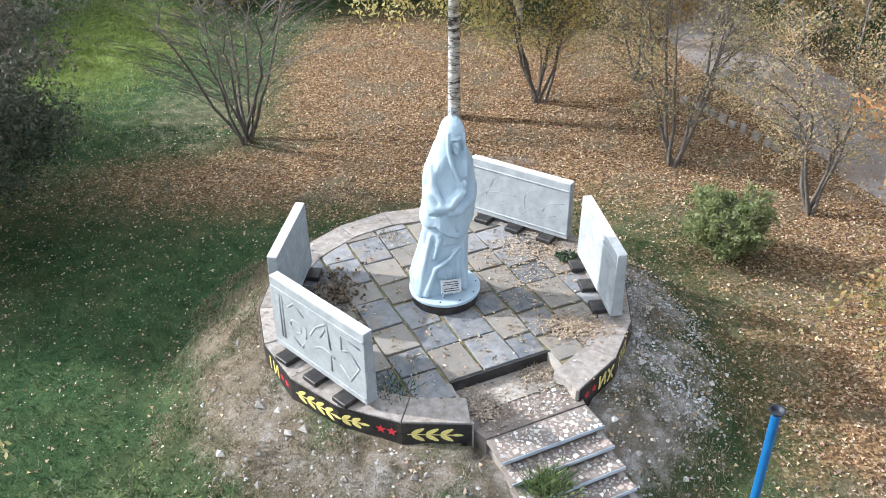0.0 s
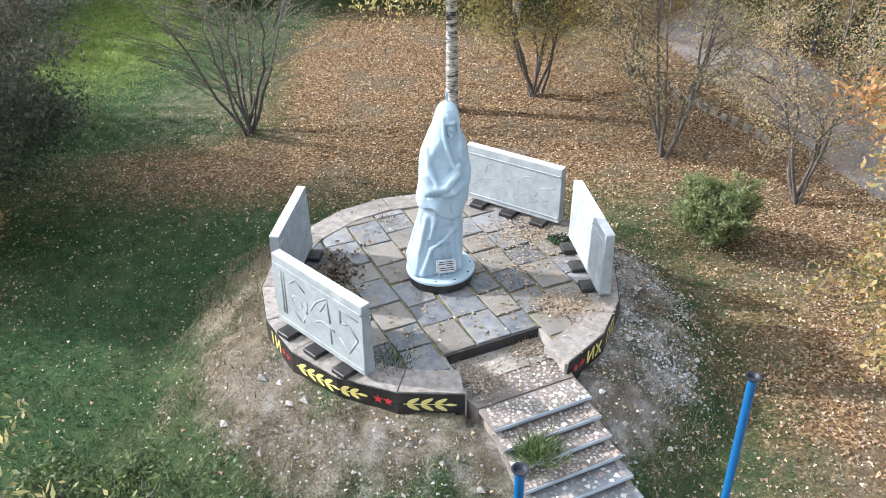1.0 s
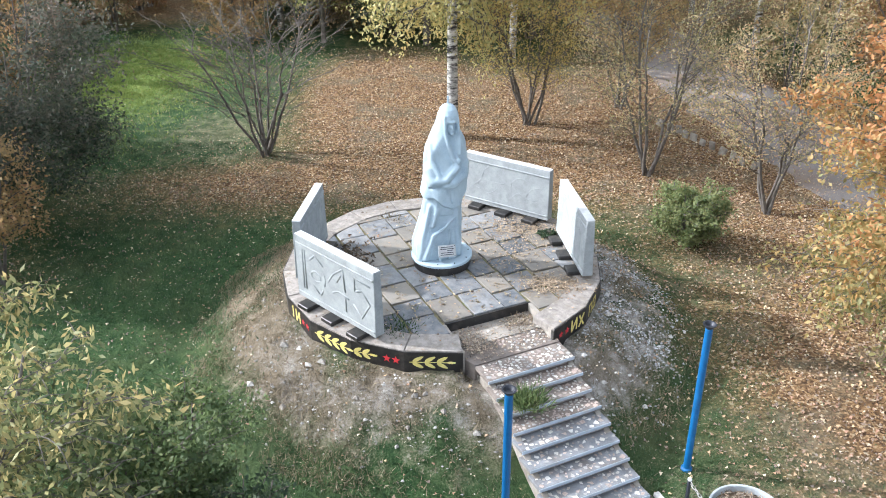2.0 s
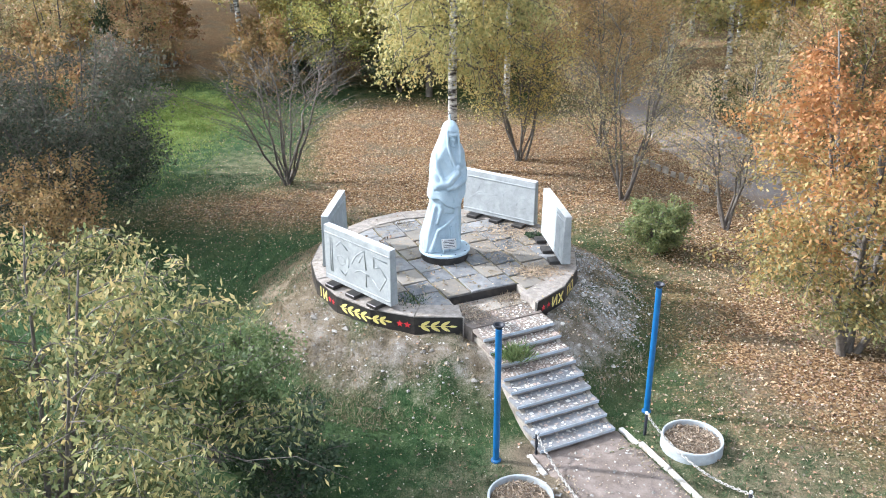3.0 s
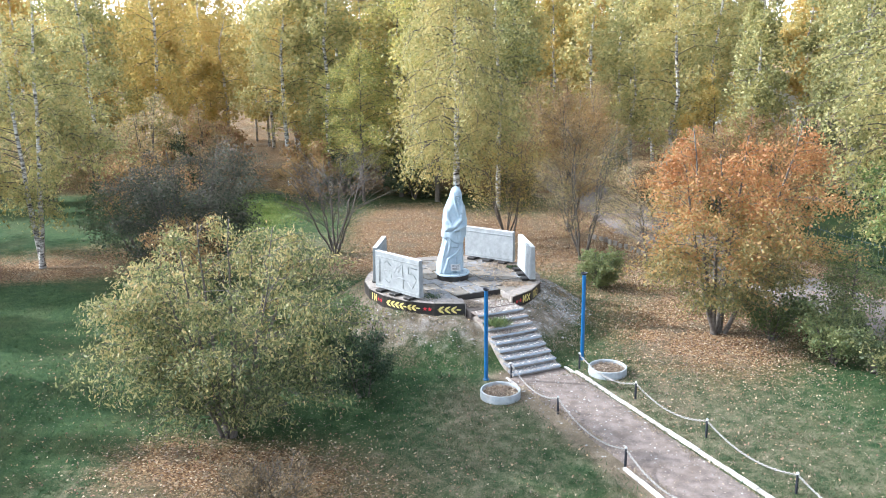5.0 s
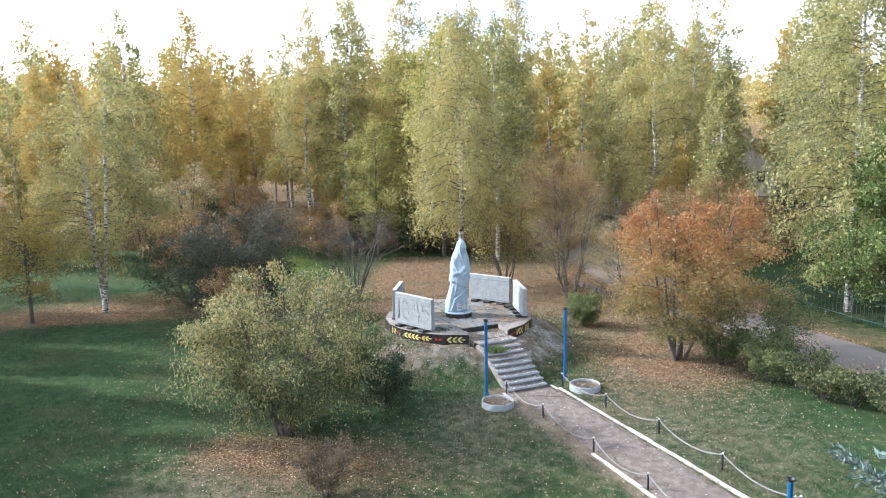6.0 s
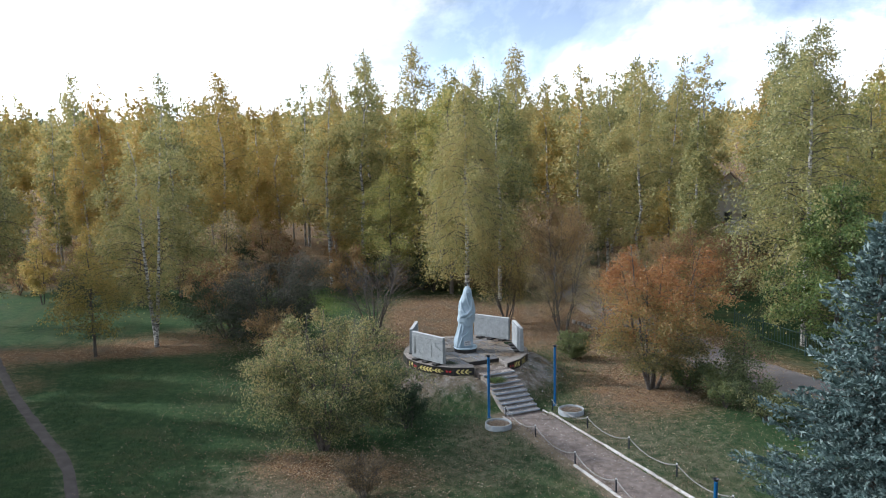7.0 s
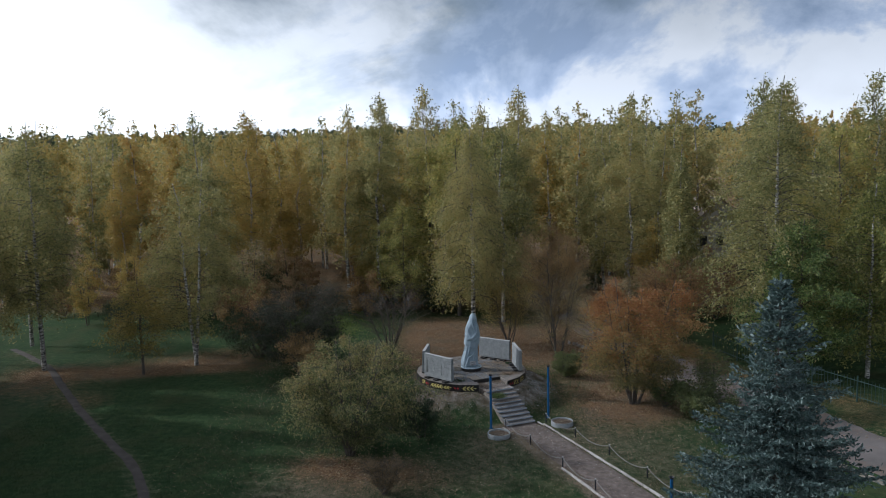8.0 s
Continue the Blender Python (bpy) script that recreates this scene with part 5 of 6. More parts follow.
grow("shrub", "dense dark green shrub behind the broad shrub", "shrub", spot_at(-4.3, 6.4), 2.7, 1.4, M["leaf_shrub"], M["bark"], 57, stems=9, spread=0.6, base=0.08,
     branches=80, rise=1.1, droop=0.2, leaves=14000, leaf=0.09, trunk=0.03, twigs=4, jitter=0.15)
grow("shrub", "low brownish half-bare shrub on the lawn", "shrub", spot_at(-3.85, -2.1), 1.4, 1.05, M["leaf_brown"], M["bark"], 33, stems=10, spread=0.7, base=0.1,
     branches=80, rise=1.2, droop=0.1, leaves=6000, leaf=0.07, trunk=0.02, twigs=3, jitter=0.12)
grow("rowan_tree", "rounded rowan tree with orange and yellow autumn leaves", "tree", spot_at(9.45, 10.6), 7.4, 3.2, M["leaf_rowan"], M["bark"], 34,
     stems=6, spread=0.6, base=0.14, branches=130, rise=0.7, droop=0.5, leaves=47000, leaf=0.115, aspect=0.48, trunk=0.11, twigs=6, hang=0.1, jitter=0.2)
grow("shrub", "small rounded green shrub standing among fallen leaves", "shrub", spot_at(6.2, 16.45), 1.7, 0.95, M["leaf_shrub"], M["bark"], 35, stems=11, spread=0.55, base=0.06,
     branches=120, rise=0.7, droop=0.3, leaves=13000, leaf=0.085, trunk=0.025, twigs=3, jitter=0.11)
grow("shrub", "large dark grey-green shrub at the lawn's edge", "shrub", spot_at(-11.6, 17.6), 6.3, 3.4, M["leaf_dusky"], M["bark"], 36,
     stems=9, spread=0.65, base=0.1, branches=120, rise=0.8, droop=0.4, leaves=30000, leaf=0.11, trunk=0.08, twigs=6, jitter=0.2)
grow("shrub", "greyish-brown half-bare thicket shrub behind the dark shrub", "shrub", spot_at(-15.6, 24.0), 4.4, 2.6, M["leaf_rust"], M["bark"], 56, stems=8, spread=0.65, base=0.12,
     branches=70, rise=0.9, droop=0.3, leaves=7000, leaf=0.12, trunk=0.06, twigs=4)
grow("small_tree", "small reddish-brown tree beside the dark shrub", "tree", spot_at(-10.6, 14.6), 3.7, 1.5, M["leaf_rust"], M["bark"], 37, stems=5, spread=0.5, base=0.25,
     branches=50, rise=0.8, droop=0.3, leaves=7000, leaf=0.1, trunk=0.05, twigs=3)
grow("shrub", "dark green undergrowth shrub under the birches", "shrub", spot_at(-15.6, 22.5), 4.2, 2.6, M["leaf_dark"], M["bark"], 38, stems=7, spread=0.6, base=0.08,
     branches=70, leaves=8000, leaf=0.14, trunk=0.06, twigs=3)
grow("small_tree", "small orange-gold tree in front of the birches", "tree", spot_at(-22.6, 18.2), 6.6, 2.3, M["leaf_gold"], M["bark"], 39, branches=60, leaves=9000, leaf=0.14, trunk=0.1, twigs=3, base=0.18)
TALL = dict(corners=3, rise=0.6, droop=0.6, twigs=3, hang=0.45, shape=birch_shape)
grow("birch_tree", "twin-trunked birch with a thin yellow-green crown", "tree", spot_at(-19.6, 20.4), 14.8, 4.7, M["leaf_birch"], M["birch"], 40, stems=2, spread=0.25, base=0.2,
     branches=110, leaves=25000, leaf=0.15, trunk=0.16, **TALL)
grow("birch_tree", "slim birch with a bare white trunk beside the dirt track", "tree", spot_at(-30.2, 19.5), 17.6, 3.7, M["leaf_birch"], M["birch"], 41, base=0.24,
     branches=100, leaves=26000, leaf=0.15, trunk=0.17, **TALL)
grow("birch_tree", "young birch beside the dirt track", "tree", spot_at(-33.2, 18.6), 12.5, 2.6, M["leaf_birch"], M["birch"], 42, base=0.25, branches=60, leaves=13000, leaf=0.14, trunk=0.1, **TALL)
grow("birch_tree", "very tall birch with a full yellow-green crown beyond the road", "tree", spot_at(20.4, 18.8), 19.3, 5.2, M["leaf_birch"], M["birch"], 43, base=0.1,
     branches=130, leaves=38000, leaf=0.16, trunk=0.2, **TALL)
for x, y, h, r, mt, sd, txt in ((25.2, 15.5, 12.4, 3.6, "leaf_green", 44, "broad green tree behind the fence"), (28.5, 10.5, 12.0, 3.4, "leaf_green", 45, "yellow-green tree behind the fence"),
                                (16.0, 27.0, 14.5, 1.9, "leaf_birch", 46, "slim yellow-green birch across the road"), (24.5, 23.5, 14.5, 3.5, "leaf_green", 47, "tall green tree beyond the road"),
                                (31, 17, 13.0, 3.4, "leaf_rust", 48, "thin brownish tree behind the fence")):
    grow("tree", txt, "tree", spot_at(x, y), h, r, M[mt], M["birch"], sd, base=0.14, branches=80, leaves=16000, leaf=0.17, trunk=0.15, **TALL)

grow("maple_tree", "dense green-leaved tree behind the road fence", "tree", spot_at(20.9, 15.6), 10.2, 3.4, M["leaf_maple"], M["bark"], 49, base=0.12, branches=90, leaves=26000, leaf=0.17, trunk=0.14, twigs=4, jitter=0.24)

# shrubs along the road
for k, (x, y, h, r) in enumerate(((11.2, 9.9, 1.5, 1.1), (12.6, 9.2, 1.6, 1.2), (12.4, 7.7, 1.3, 1.0), (13.3, 6.8, 1.4, 1.1), (13.6, 5.6, 1.1, 0.9), (14.5, 4.9, 1.2, 1.0), (15.2, 3.4, 1.1, 1.0))):
    grow("roadside_shrub", "low yellowing green shrub along the road", "shrub", spot_at(x, y), h, r, M["leaf_shrub"] if k < 3 else M["leaf_willow"], M["bark"], 60 + k, group="shrubs along the road",
         stems=8, spread=0.7, base=0.08, branches=46, rise=1.1, droop=0.2, leaves=3800, leaf=0.11, trunk=0.025, twigs=3, jitter=0.15)
grow("young_tree", "feathery bluish-green young tree by the road", "tree", spot_at(14.0, 10.2), 3.4, 1.3, M["leaf_shrub"], M["bark"], 70, base=0.08, branches=50, leaves=5500, leaf=0.1, trunk=0.05, twigs=3)


def spruce(x, y, height, slope):
    """A blue spruce: whorls of drooping boughs with side shoots and needles."""
    rg = np.random.default_rng(80)
    ob = thing("blue_spruce", "tall blue spruce with layered silvery boughs", "tree", at=spot_at(x, y))
    V, F, C, D = [], [], [], []
    tube(V, F, [np.array([0, 0, height * k / 6 - 0.1 * (k == 0)]) for k in range(7)], [0.2 * (1 - k / 6) + 0.012 for k in range(7)], 8)
    z = 0.4
    while z < height - 0.1:
        ln0 = slope * (height - z) * (0.88 + 0.12 * math.sin(z * 5)) + 0.06
        n = 8 if ln0 > 1.2 else 6
        turn = rg.uniform(0, 6.28)
        for k in range(n):
            az = turn + 2 * math.pi * (k + rg.uniform(-0.3, 0.3)) / n
            ln = ln0 * rg.uniform(0.62, 1.18)
            d = np.array([math.cos(az), math.sin(az), 0.0])
            lift = 0.4 if z > height * 0.78 else rg.uniform(-0.02, 0.14)
            z1 = z + rg.uniform(-0.15, 0.15)
            pts = [np.array([0, 0, z1]) + d * ln * t + np.array([0, 0, ln * (lift * t - 0.42 * t + 0.4 * t * t)]) for t in np.linspace(0, 1, 5)]
            tube(V, F, pts, [0.025 * (1 - 0.85 * t) * min(1, ln) + 0.004 for t in np.linspace(0, 1, 5)], 3)
            side = np.array([-d[1], d[0], 0.0])
            shoots = max(3, int(ln * 5.0))
            for s in range(shoots + 1):
                t = 0.06 + 0.94 * min(1.0, (s + 0.4 * rg.random()) / shoots)
                e = t * 4
                j = min(int(e), 3)
                p = pts[j] + (pts[j + 1] - pts[j]) * (e - j)
                for sg in (-1, 0, 1):
                    l2 = (0.2 + 0.34 * ln * (1.08 - t)) * rg.uniform(0.7, 1.2) * (0.7 if sg == 0 else 1.0)
                    w = d * 0.8 + side * sg * 0.7 + np.array([0, 0, rg.uniform(-0.12, 0.1) + (0.25 if sg == 0 else 0.0) + 0.3 * t * t])
                    m = max(5, int(l2 * 26))
                    for q in range(m):
                        f = (q + rg.random()) / m
                        C.append(p + w * l2 * f + rg.normal(size=3) * 0.018 - np.array([0, 0, 0.1 * l2 * f * f]))
                        D.append(w * 0.8 + np.array([0, 0, 0.2]) + rg.normal(size=3) * 0.5)
        z += 0.33 if z < height * 0.8 else 0.2
    for q in range(60):  # pointed leader
        C.append(np.array([0, 0, height - 0.3 + 0.5 * q / 60]) + rg.normal(size=3) * 0.012)
        D.append(np.array([0, 0, 1.4]) + rg.normal(size=3) * 0.3)
    mesh_object("trunk", V, F, M["bark"], ob, smooth=True)
    quads("crown", np.array(C), 0.16, 0.34, M["leaf_spruce"], ob, rg, along=np.array(D))


spruce(9.5, -12.7, 11.2, 0.47)

# ---- the birch wood ----
def round_shape(u):
    return math.sin(math.pi * (0.14 + 0.78 * u ** 0.9)) ** 0.7


protos, thin = [], []
for k, (h, r, mt, nl) in enumerate(((17.4, 2.9, "leaf_birch", 6000), (17.2, 2.6, "leaf_gold", 5600), (18.2, 3.1, "leaf_birch", 6400), (15, 3.3, "leaf_green", 6500), (17.4, 2.4, "leaf_gold", 5000), (18.8, 2.7, "leaf_birch", 5400))):
    x, y = ((2.7, 33.6), (-25.4, 52.8), (13.8, 35.6), (-3.6, 38.5), (-12.9, 52.2), (-25, 40.5))[k]
    words = {"leaf_birch": "tall birch of the wood with a yellow-green crown", "leaf_gold": "slim birch of the wood with a golden crown", "leaf_green": "full green-leaved tree of the wood"}[mt]
    protos.append((grow("birch_tree" if mt != "leaf_green" else "tree", words, "tree", spot_at(x, y), h, r, M[mt], M["birch"] if mt != "leaf_green" else M["bark"], 100 + k,
                        base=(0.16, 0.3, 0.18, 0.1, 0.32, 0.22)[k], branches=46, leaves=int(nl * 1.75), leaf=0.195, corners=3, trunk=0.17, group="trees of the birch wood", sides=5, jitter=0.34, rise=0.75, droop=0.6, twigs=2, hang=0.4, shape=round_shape if k == 3 else birch_shape, wobble=0.05), x, y))
    if k != 3:  # the same kind, thinner and coarser, for the depth of the wood
        thin.append(grow("birch_tree", words, "tree", spot_at(*((-40, 58), (9, 60), (-7, 63), None, (24, 66), (-18, 66))[k]), h, r, M[mt], M["birch"], 110 + k, base=0.16, branches=30, leaves=3600, leaf=0.32, corners=3,
                         trunk=0.17, group="trees of the birch wood", sides=4, jitter=0.34, rise=0.75, droop=0.6, twigs=1, hang=0.4, shape=birch_shape, wobble=0.05))
rg = np.random.default_rng(7)
taken = [(x, y) for _, x, y in protos] + [(0.15, 24.5), (-19.6, 20.4), (20.4, 18.8), (-6.6, 32.5), (6.2, 27.5), (17.2, 26.5), (24.5, 23.5), (15.2, 24.5)]
count = 0
for k in range(2600):
    y = 31 + 42 * rg.random() ** 1.15
    lim = 0.56 * (y + 40)
    x = rg.uniform(-lim, lim)
    if float(near_line(x, y, ROAD)) < 3.8 or math.hypot((x + 11.5) / 5.5, (y - 30) / 8) < 1 or math.hypot((x + 13.4) / 1.9, (y - 44) / 8) < 1:
        continue
    if x < -8 and x > -45 and -6 < y - 29.5 + 0.19 * (x + 11) < 9:
        continue
    if (-8 <= x < 4 and y < 36.5) or abs(x - 0.348 * (y + 22)) < 2.4:
        continue
    gap = 2.9 if y < 48 else 3.6
    if any((x - a) ** 2 + (y - b) ** 2 < gap * gap for a, b in taken):
        continue
    taken.append((x, y))
    gold = float(vnoise(x, y, 0.06, 31))
    pick = int(rg.choice([0, 2, 5, 0, 2, 3, 1]) if gold < -0.02 else rg.choice([1, 4, 1, 5]))
    if x > 17 and y < 45:
        pick = int(rg.choice([3, 0, 2]))
    kind_of = protos[pick][0]
    if y > 47:
        kind_of = thin[{0: 0, 1: 1, 2: 2, 3: 2, 4: 3, 5: 4}[pick]]
    copy_thing(kind_of, spot_at(x, y, rg.uniform(0, 360), rg.uniform(0.82, 1.1) + (0.08 if x > -8 else 0.0)))
    count += 1
    if count >= 106:
        break
for x, y, pick, s in ((-35, 27, 0, 0.95), (-38.5, 22, 4, 0.9), (30.5, 24, 3, 0.85), (35, 20, 0, 0.9), (34, 9, 3, 0.75), (38, 15, 3, 0.8)):
    copy_thing(protos[pick][0], spot_at(x, y, x * 31 % 360, s))

# birches beyond the lawn, whose shade lies over it
shade_birch = grow("birch_tree", "full-crowned birch beyond the lawn", "tree", spot_at(-42.5, 8.5), 17.4, 3.1, M["leaf_birch"], M["birch"], 119, base=0.14, branches=30, leaves=4600, leaf=0.5, corners=3,
                   trunk=0.18, group="birches beyond the lawn", sides=4, jitter=0.34, rise=0.75, droop=0.6, twigs=1, hang=0.4, shape=birch_shape, wobble=0.05)
for k, (x, y) in enumerate(((-36, 14.5), (-40, 11), (-35, 9.5), (-38.5, 6), (-34.5, 3.5), (-39, 1), (-35.5, -2), (-33, -6.5), (-38, -9), (-33.5, 6.8), (-33, 0.6), (-35, -12), (-40, -4.5), (-31, -11), (-31, -16), (-35, -18.5), (-29.5, -21), (-38, -15), (-33, -24), (-28.5, -1), (-29, -5), (-27.5, -8.5), (-27.5, -13), (-26.5, -17.5), (-26, -22))):
    copy_thing(shade_birch, spot_at(x, y, k * 77, 0.9 + 0.03 * (k % 4)))
for k in range(18):
    copy_thing(shade_birch, spot_at(-45 - 4 * (k % 2) + rg.uniform(-1, 1), 17 - 2.3 * k + rg.uniform(-0.8, 0.8), k * 61, rg.uniform(0.9, 1.1)))

# undergrowth of the wood
under_a = grow("undergrowth_shrub", "brownish undergrowth shrub at the wood's edge", "shrub", spot_at(-9.5, 37), 4.0, 2.2, M["leaf_rust"], M["bark"], 130, stems=6, spread=0.6, base=0.12,
               branches=26, leaves=3800, leaf=0.18, corners=3, trunk=0.05, twigs=1, group="undergrowth of the wood")
under_b = grow("undergrowth_shrub", "dark green undergrowth shrub at the wood's edge", "shrub", spot_at(-2.6, 37.5), 3.2, 2.0, M["leaf_dark"], M["bark"], 131, stems=6, spread=0.6, base=0.1,
               branches=26, leaves=3800, leaf=0.18, corners=3, trunk=0.05, twigs=1, group="undergrowth of the wood")
for k in range(50):
    y = 31 + 22 * rg.random()
    x = rg.uniform(-0.56, 0.56) * (y + 40)
    if (-10 < x < 6 and y < 37) or float(near_line(x, y, ROAD)) < 3.6 or math.hypot((x + 11.5) / 5.5, (y - 30) / 8) < 1 or math.hypot((x + 13.4) / 2, (y - 44) / 10) < 1:
        continue
    copy_thing(under_a if rg.random() < 0.55 else under_b, spot_at(x, y, rg.uniform(0, 360), rg.uniform(0.7, 1.25)))


# half-grown trees in front of the wood
young_a = grow("young_tree", "half-grown russet and yellow tree at the wood's edge", "tree", spot_at(-19.5, 35.5), 7.4, 2.6, M["leaf_straw"], M["bark"], 135, stems=4, spread=0.4, base=0.14,
               branches=50, leaves=8000, leaf=0.15, corners=3, trunk=0.07, twigs=2, group="half-grown trees of the wood")
young_b = grow("young_tree", "half-grown golden tree at the wood's edge", "tree", spot_at(-27.0, 37.5), 8.2, 2.4, M["leaf_gold"], M["bark"], 136, stems=3, spread=0.35, base=0.16,
               branches=50, leaves=8000, leaf=0.15, corners=3, trunk=0.07, twigs=2, group="half-grown trees of the wood")
for k, (x, y) in enumerate(((-23.2, 36.2), (-31.0, 38.0), (-16.8, 39.5), (-21.5, 41.0), (-29.5, 42.0), (-25.5, 33.5), (-9.0, 40.5), (-7.5, 44.0), (-18.3, 45.5), (3.8, 37.5), (8.6, 45.5), (16.0, 33.0), (13.2, 29.5), (-34.0, 34.5))):
    copy_thing(young_a if k % 5 not in (1, 3) else young_b, spot_at(x, y, k * 83, 0.72 + 0.07 * (k % 6)))


def far_wood(name, trees, per, y0, y1, h0, h1, wide, size, material, seed, label, gap=None):
    """Far trees as tapering clumps of foliage, too many to count."""
    g = np.random.default_rng(seed)
    ty = y0 + (y1 - y0) * g.random(trees) ** 1.25
    tx = g.uniform(-0.62, 0.62, trees) * (ty + 60)
    if gap is not None:
        keep = ~gap(tx, ty)
        tx, ty = tx[keep], ty[keep]
    n = len(tx)
    top = g.uniform(h0, h1, n) * (1 + 0.1 * vnoise(tx, ty, 0.03, seed))
    u = g.random((n, per)) ** 0.8
    rad = wide * g.uniform(0.7, 1.25, n)[:, None] * np.minimum(1, 0.4 + 2.5 * u) * np.maximum(0.1, 1 - u ** 2.6) * np.sqrt(g.random((n, per)))
    az = g.random((n, per)) * 2 * math.pi
    lean = g.normal(size=(n, 1)) * 0.04
    c = np.stack([tx[:, None] + rad * np.cos(az) + lean * u * top[:, None], ty[:, None] + rad * np.sin(az), top[:, None] * (0.2 + 0.8 * u)], -1).reshape(-1, 3)
    ob = quads(name, c, size, 0.55, material, None, g, corners=3)
    tagged(ob, label, "woods", kind="stuff")


clear = lambda x, y: (x > 150 * (y / 600)) & (x < 560) & (y < 1180) & (y > 350)
house_gap = lambda x, y: (np.abs(x - 0.348 * (y + 22)) < 5) & (y < 110)
far_wood("far_woods", 380, 210, 72, 150, 15.0, 19.0, 2.6, 0.38, M["leaf_gold"], 141, "golden birch woods stretching away", house_gap)
far_wood("far_woods", 380, 150, 76, 190, 15.0, 19.0, 2.7, 0.45, M["leaf_birch"], 144, "yellow-green birch woods stretching away", house_gap)
far_wood("far_woods", 900, 60, 180, 520, 14.0, 19.0, 4.5, 1.3, M["leaf_birch"], 142, "distant yellow-green woods", clear)
far_wood("distant_forest", 1500, 40, 900, 1900, 20.0, 33.0, 16.0, 5.0, M["leaf_dark"], 143, "dark forest line on the horizon", clear)


# ---- ground cover ----
def scatter(n, x0, x1, y0, y1, weight, seed):
    g = np.random.default_rng(seed)
    x, y = g.uniform(x0, x1, n), g.uniform(y0, y1, n)
    keep = g.random(n) < weight(x, y)
    r = np.hypot(x - CX, y - CY)
    w, d = (x - PX) * WX + (y - PY) * WY, (x - PX) * DX + (y - PY) * DY
    keep &= (r > RIM + 0.05) & ~((np.abs(w) < HALF + 0.1) & (d > 0) & (d < 4.3))
    x, y = x[keep], y[keep]
    return x, y, ground_height(x, y), g


def off_ways(x, y):
    a = (x - 4.3) * 0.9 + (y - 2.9) * 0.43
    return (np.abs(a) > 1.15) | (y > 7) | (y < -9)


x, y, z, g = scatter(300000, -15, 17, -8, 36, lambda x, y: 0.06 + 0.6 * cover(x, y)[0] ** 1.2, 151)
ob = quads("fallen_leaves", np.stack([x, y, z + 0.015 + 0.015 * g.random(len(x))], -1), 0.056, 0.75, M["leaf_fallen"], None, g, flat=0.5, corners=3)
tagged(ob, "fallen brown and orange leaves on the grass", "leaf litter", kind="stuff")

x, y, z, g = scatter(60000, 6, 22, 4, 45, lambda x, y: (near_line(x, y, ROAD) < 2.6) * np.clip(0.12 + 0.5 * vnoise(x, y, 0.5, 38) + 0.35 * np.abs(near_line(x, y, ROAD) - 0.9), 0.02, 0.9), 174)
ob = quads("fallen_leaves", np.stack([x, y, z + 0.045], -1), 0.065, 0.6, M["leaf_fallen"], None, g, flat=0.75)
tagged(ob, "brown leaves strewn over the road", "leaf litter", kind="stuff")


def grass_weight(x, y):
    a, b, c = cover(x, y)
    return np.clip(1 - a * 1.1 - c * 1.3 - 0.5 * b, 0.03, 1) * off_ways(x, y) * (near_line(x, y, ROAD) > 2.4) * (near_line(x, y, TRACK) > 0.4)


def blades(name, x, y, z, g, height, material, label, thin=0.14):
    n = len(x)
    c = np.stack([x, y, z + height * 0.35], -1)
    w = np.stack([g.normal(size=n) * 0.6, g.normal(size=n) * 0.6, np.ones(n)], -1)
    ob = quads(name, c, height, thin, material, None, g, along=w, corners=3)
    return tagged(ob, label, "grass", kind="stuff")


x, y, z, g = scatter(230000, -26, 13, -14, 24, lambda x, y: grass_weight(x, y) * np.clip(0.75 + 0.5 * vnoise(x, y, 0.9, 33), 0.1, 1), 152)
blades("grass", x, y, z, g, 0.12, M["grass"], "short green lawn grass")
# brighter blades over the clearing, adding to its painted sunlight
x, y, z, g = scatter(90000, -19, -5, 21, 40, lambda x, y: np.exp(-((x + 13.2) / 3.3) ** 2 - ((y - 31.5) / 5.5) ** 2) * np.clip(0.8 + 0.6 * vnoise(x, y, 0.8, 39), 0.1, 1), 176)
blades("grass", x, y, z, g, 0.13, M["sunlit"], "yellow-green grass of a clearing, its sunlight put into the colour", 0.2)
x, y, z, g = scatter(170000, -13, 9, 5, 24, lambda x, y: grass_weight(x, y) * np.clip(0.6 + 0.9 * vnoise(x, y, 1.7, 36), 0.05, 1), 172)
blades("grass", x, y, z, g, 0.07, M["lawn"], "fine mown grass round the mound", 0.18)
x, y, z, g = scatter(22000, -14, 12, 3, 26, lambda x, y: np.clip(0.4 + 0.6 * vnoise(x, y, 0.5, 37), 0.05, 1) * off_ways(x, y), 173)
ob = quads("fallen_leaves", np.stack([x, y, z + 0.03], -1), 0.038, 0.7, M["leaf_pale"], None, g, flat=0.75)
tagged(ob, "pale dry leaves scattered over the lawn", "leaf litter", kind="stuff")
x, y, z, g = scatter(260000, -7, 14, -8, 20, lambda x, y: np.clip(cover(x, y)[1] - 0.15, 0, 1) * off_ways(x, y) * np.clip(0.5 + 0.9 * vnoise(x, y, 1.6, 35), 0.03, 1), 153)
blades("dry_grass", x, y, z, g, 0.13, M["drygrass"], "dry straw-coloured grass on the mound and beside the walkway", 0.08)


x, y, z, g = scatter(150000, -6, 6, 7, 18.6, lambda x, y: (np.hypot(x - CX, y - CY) < 5.5) * np.clip(0.22 + 0.5 * vnoise(x, y, 1.4, 63) + 0.3 * vnoise(x, y, 3.1, 64) - 0.25 * np.clip(x / 5, -0.4, 1), 0.01, 0.7), 177)
blades("dry_grass", x, y, z, g, 0.12, M["drygrass"], "matted dead grass on the mound's slope", 0.09)


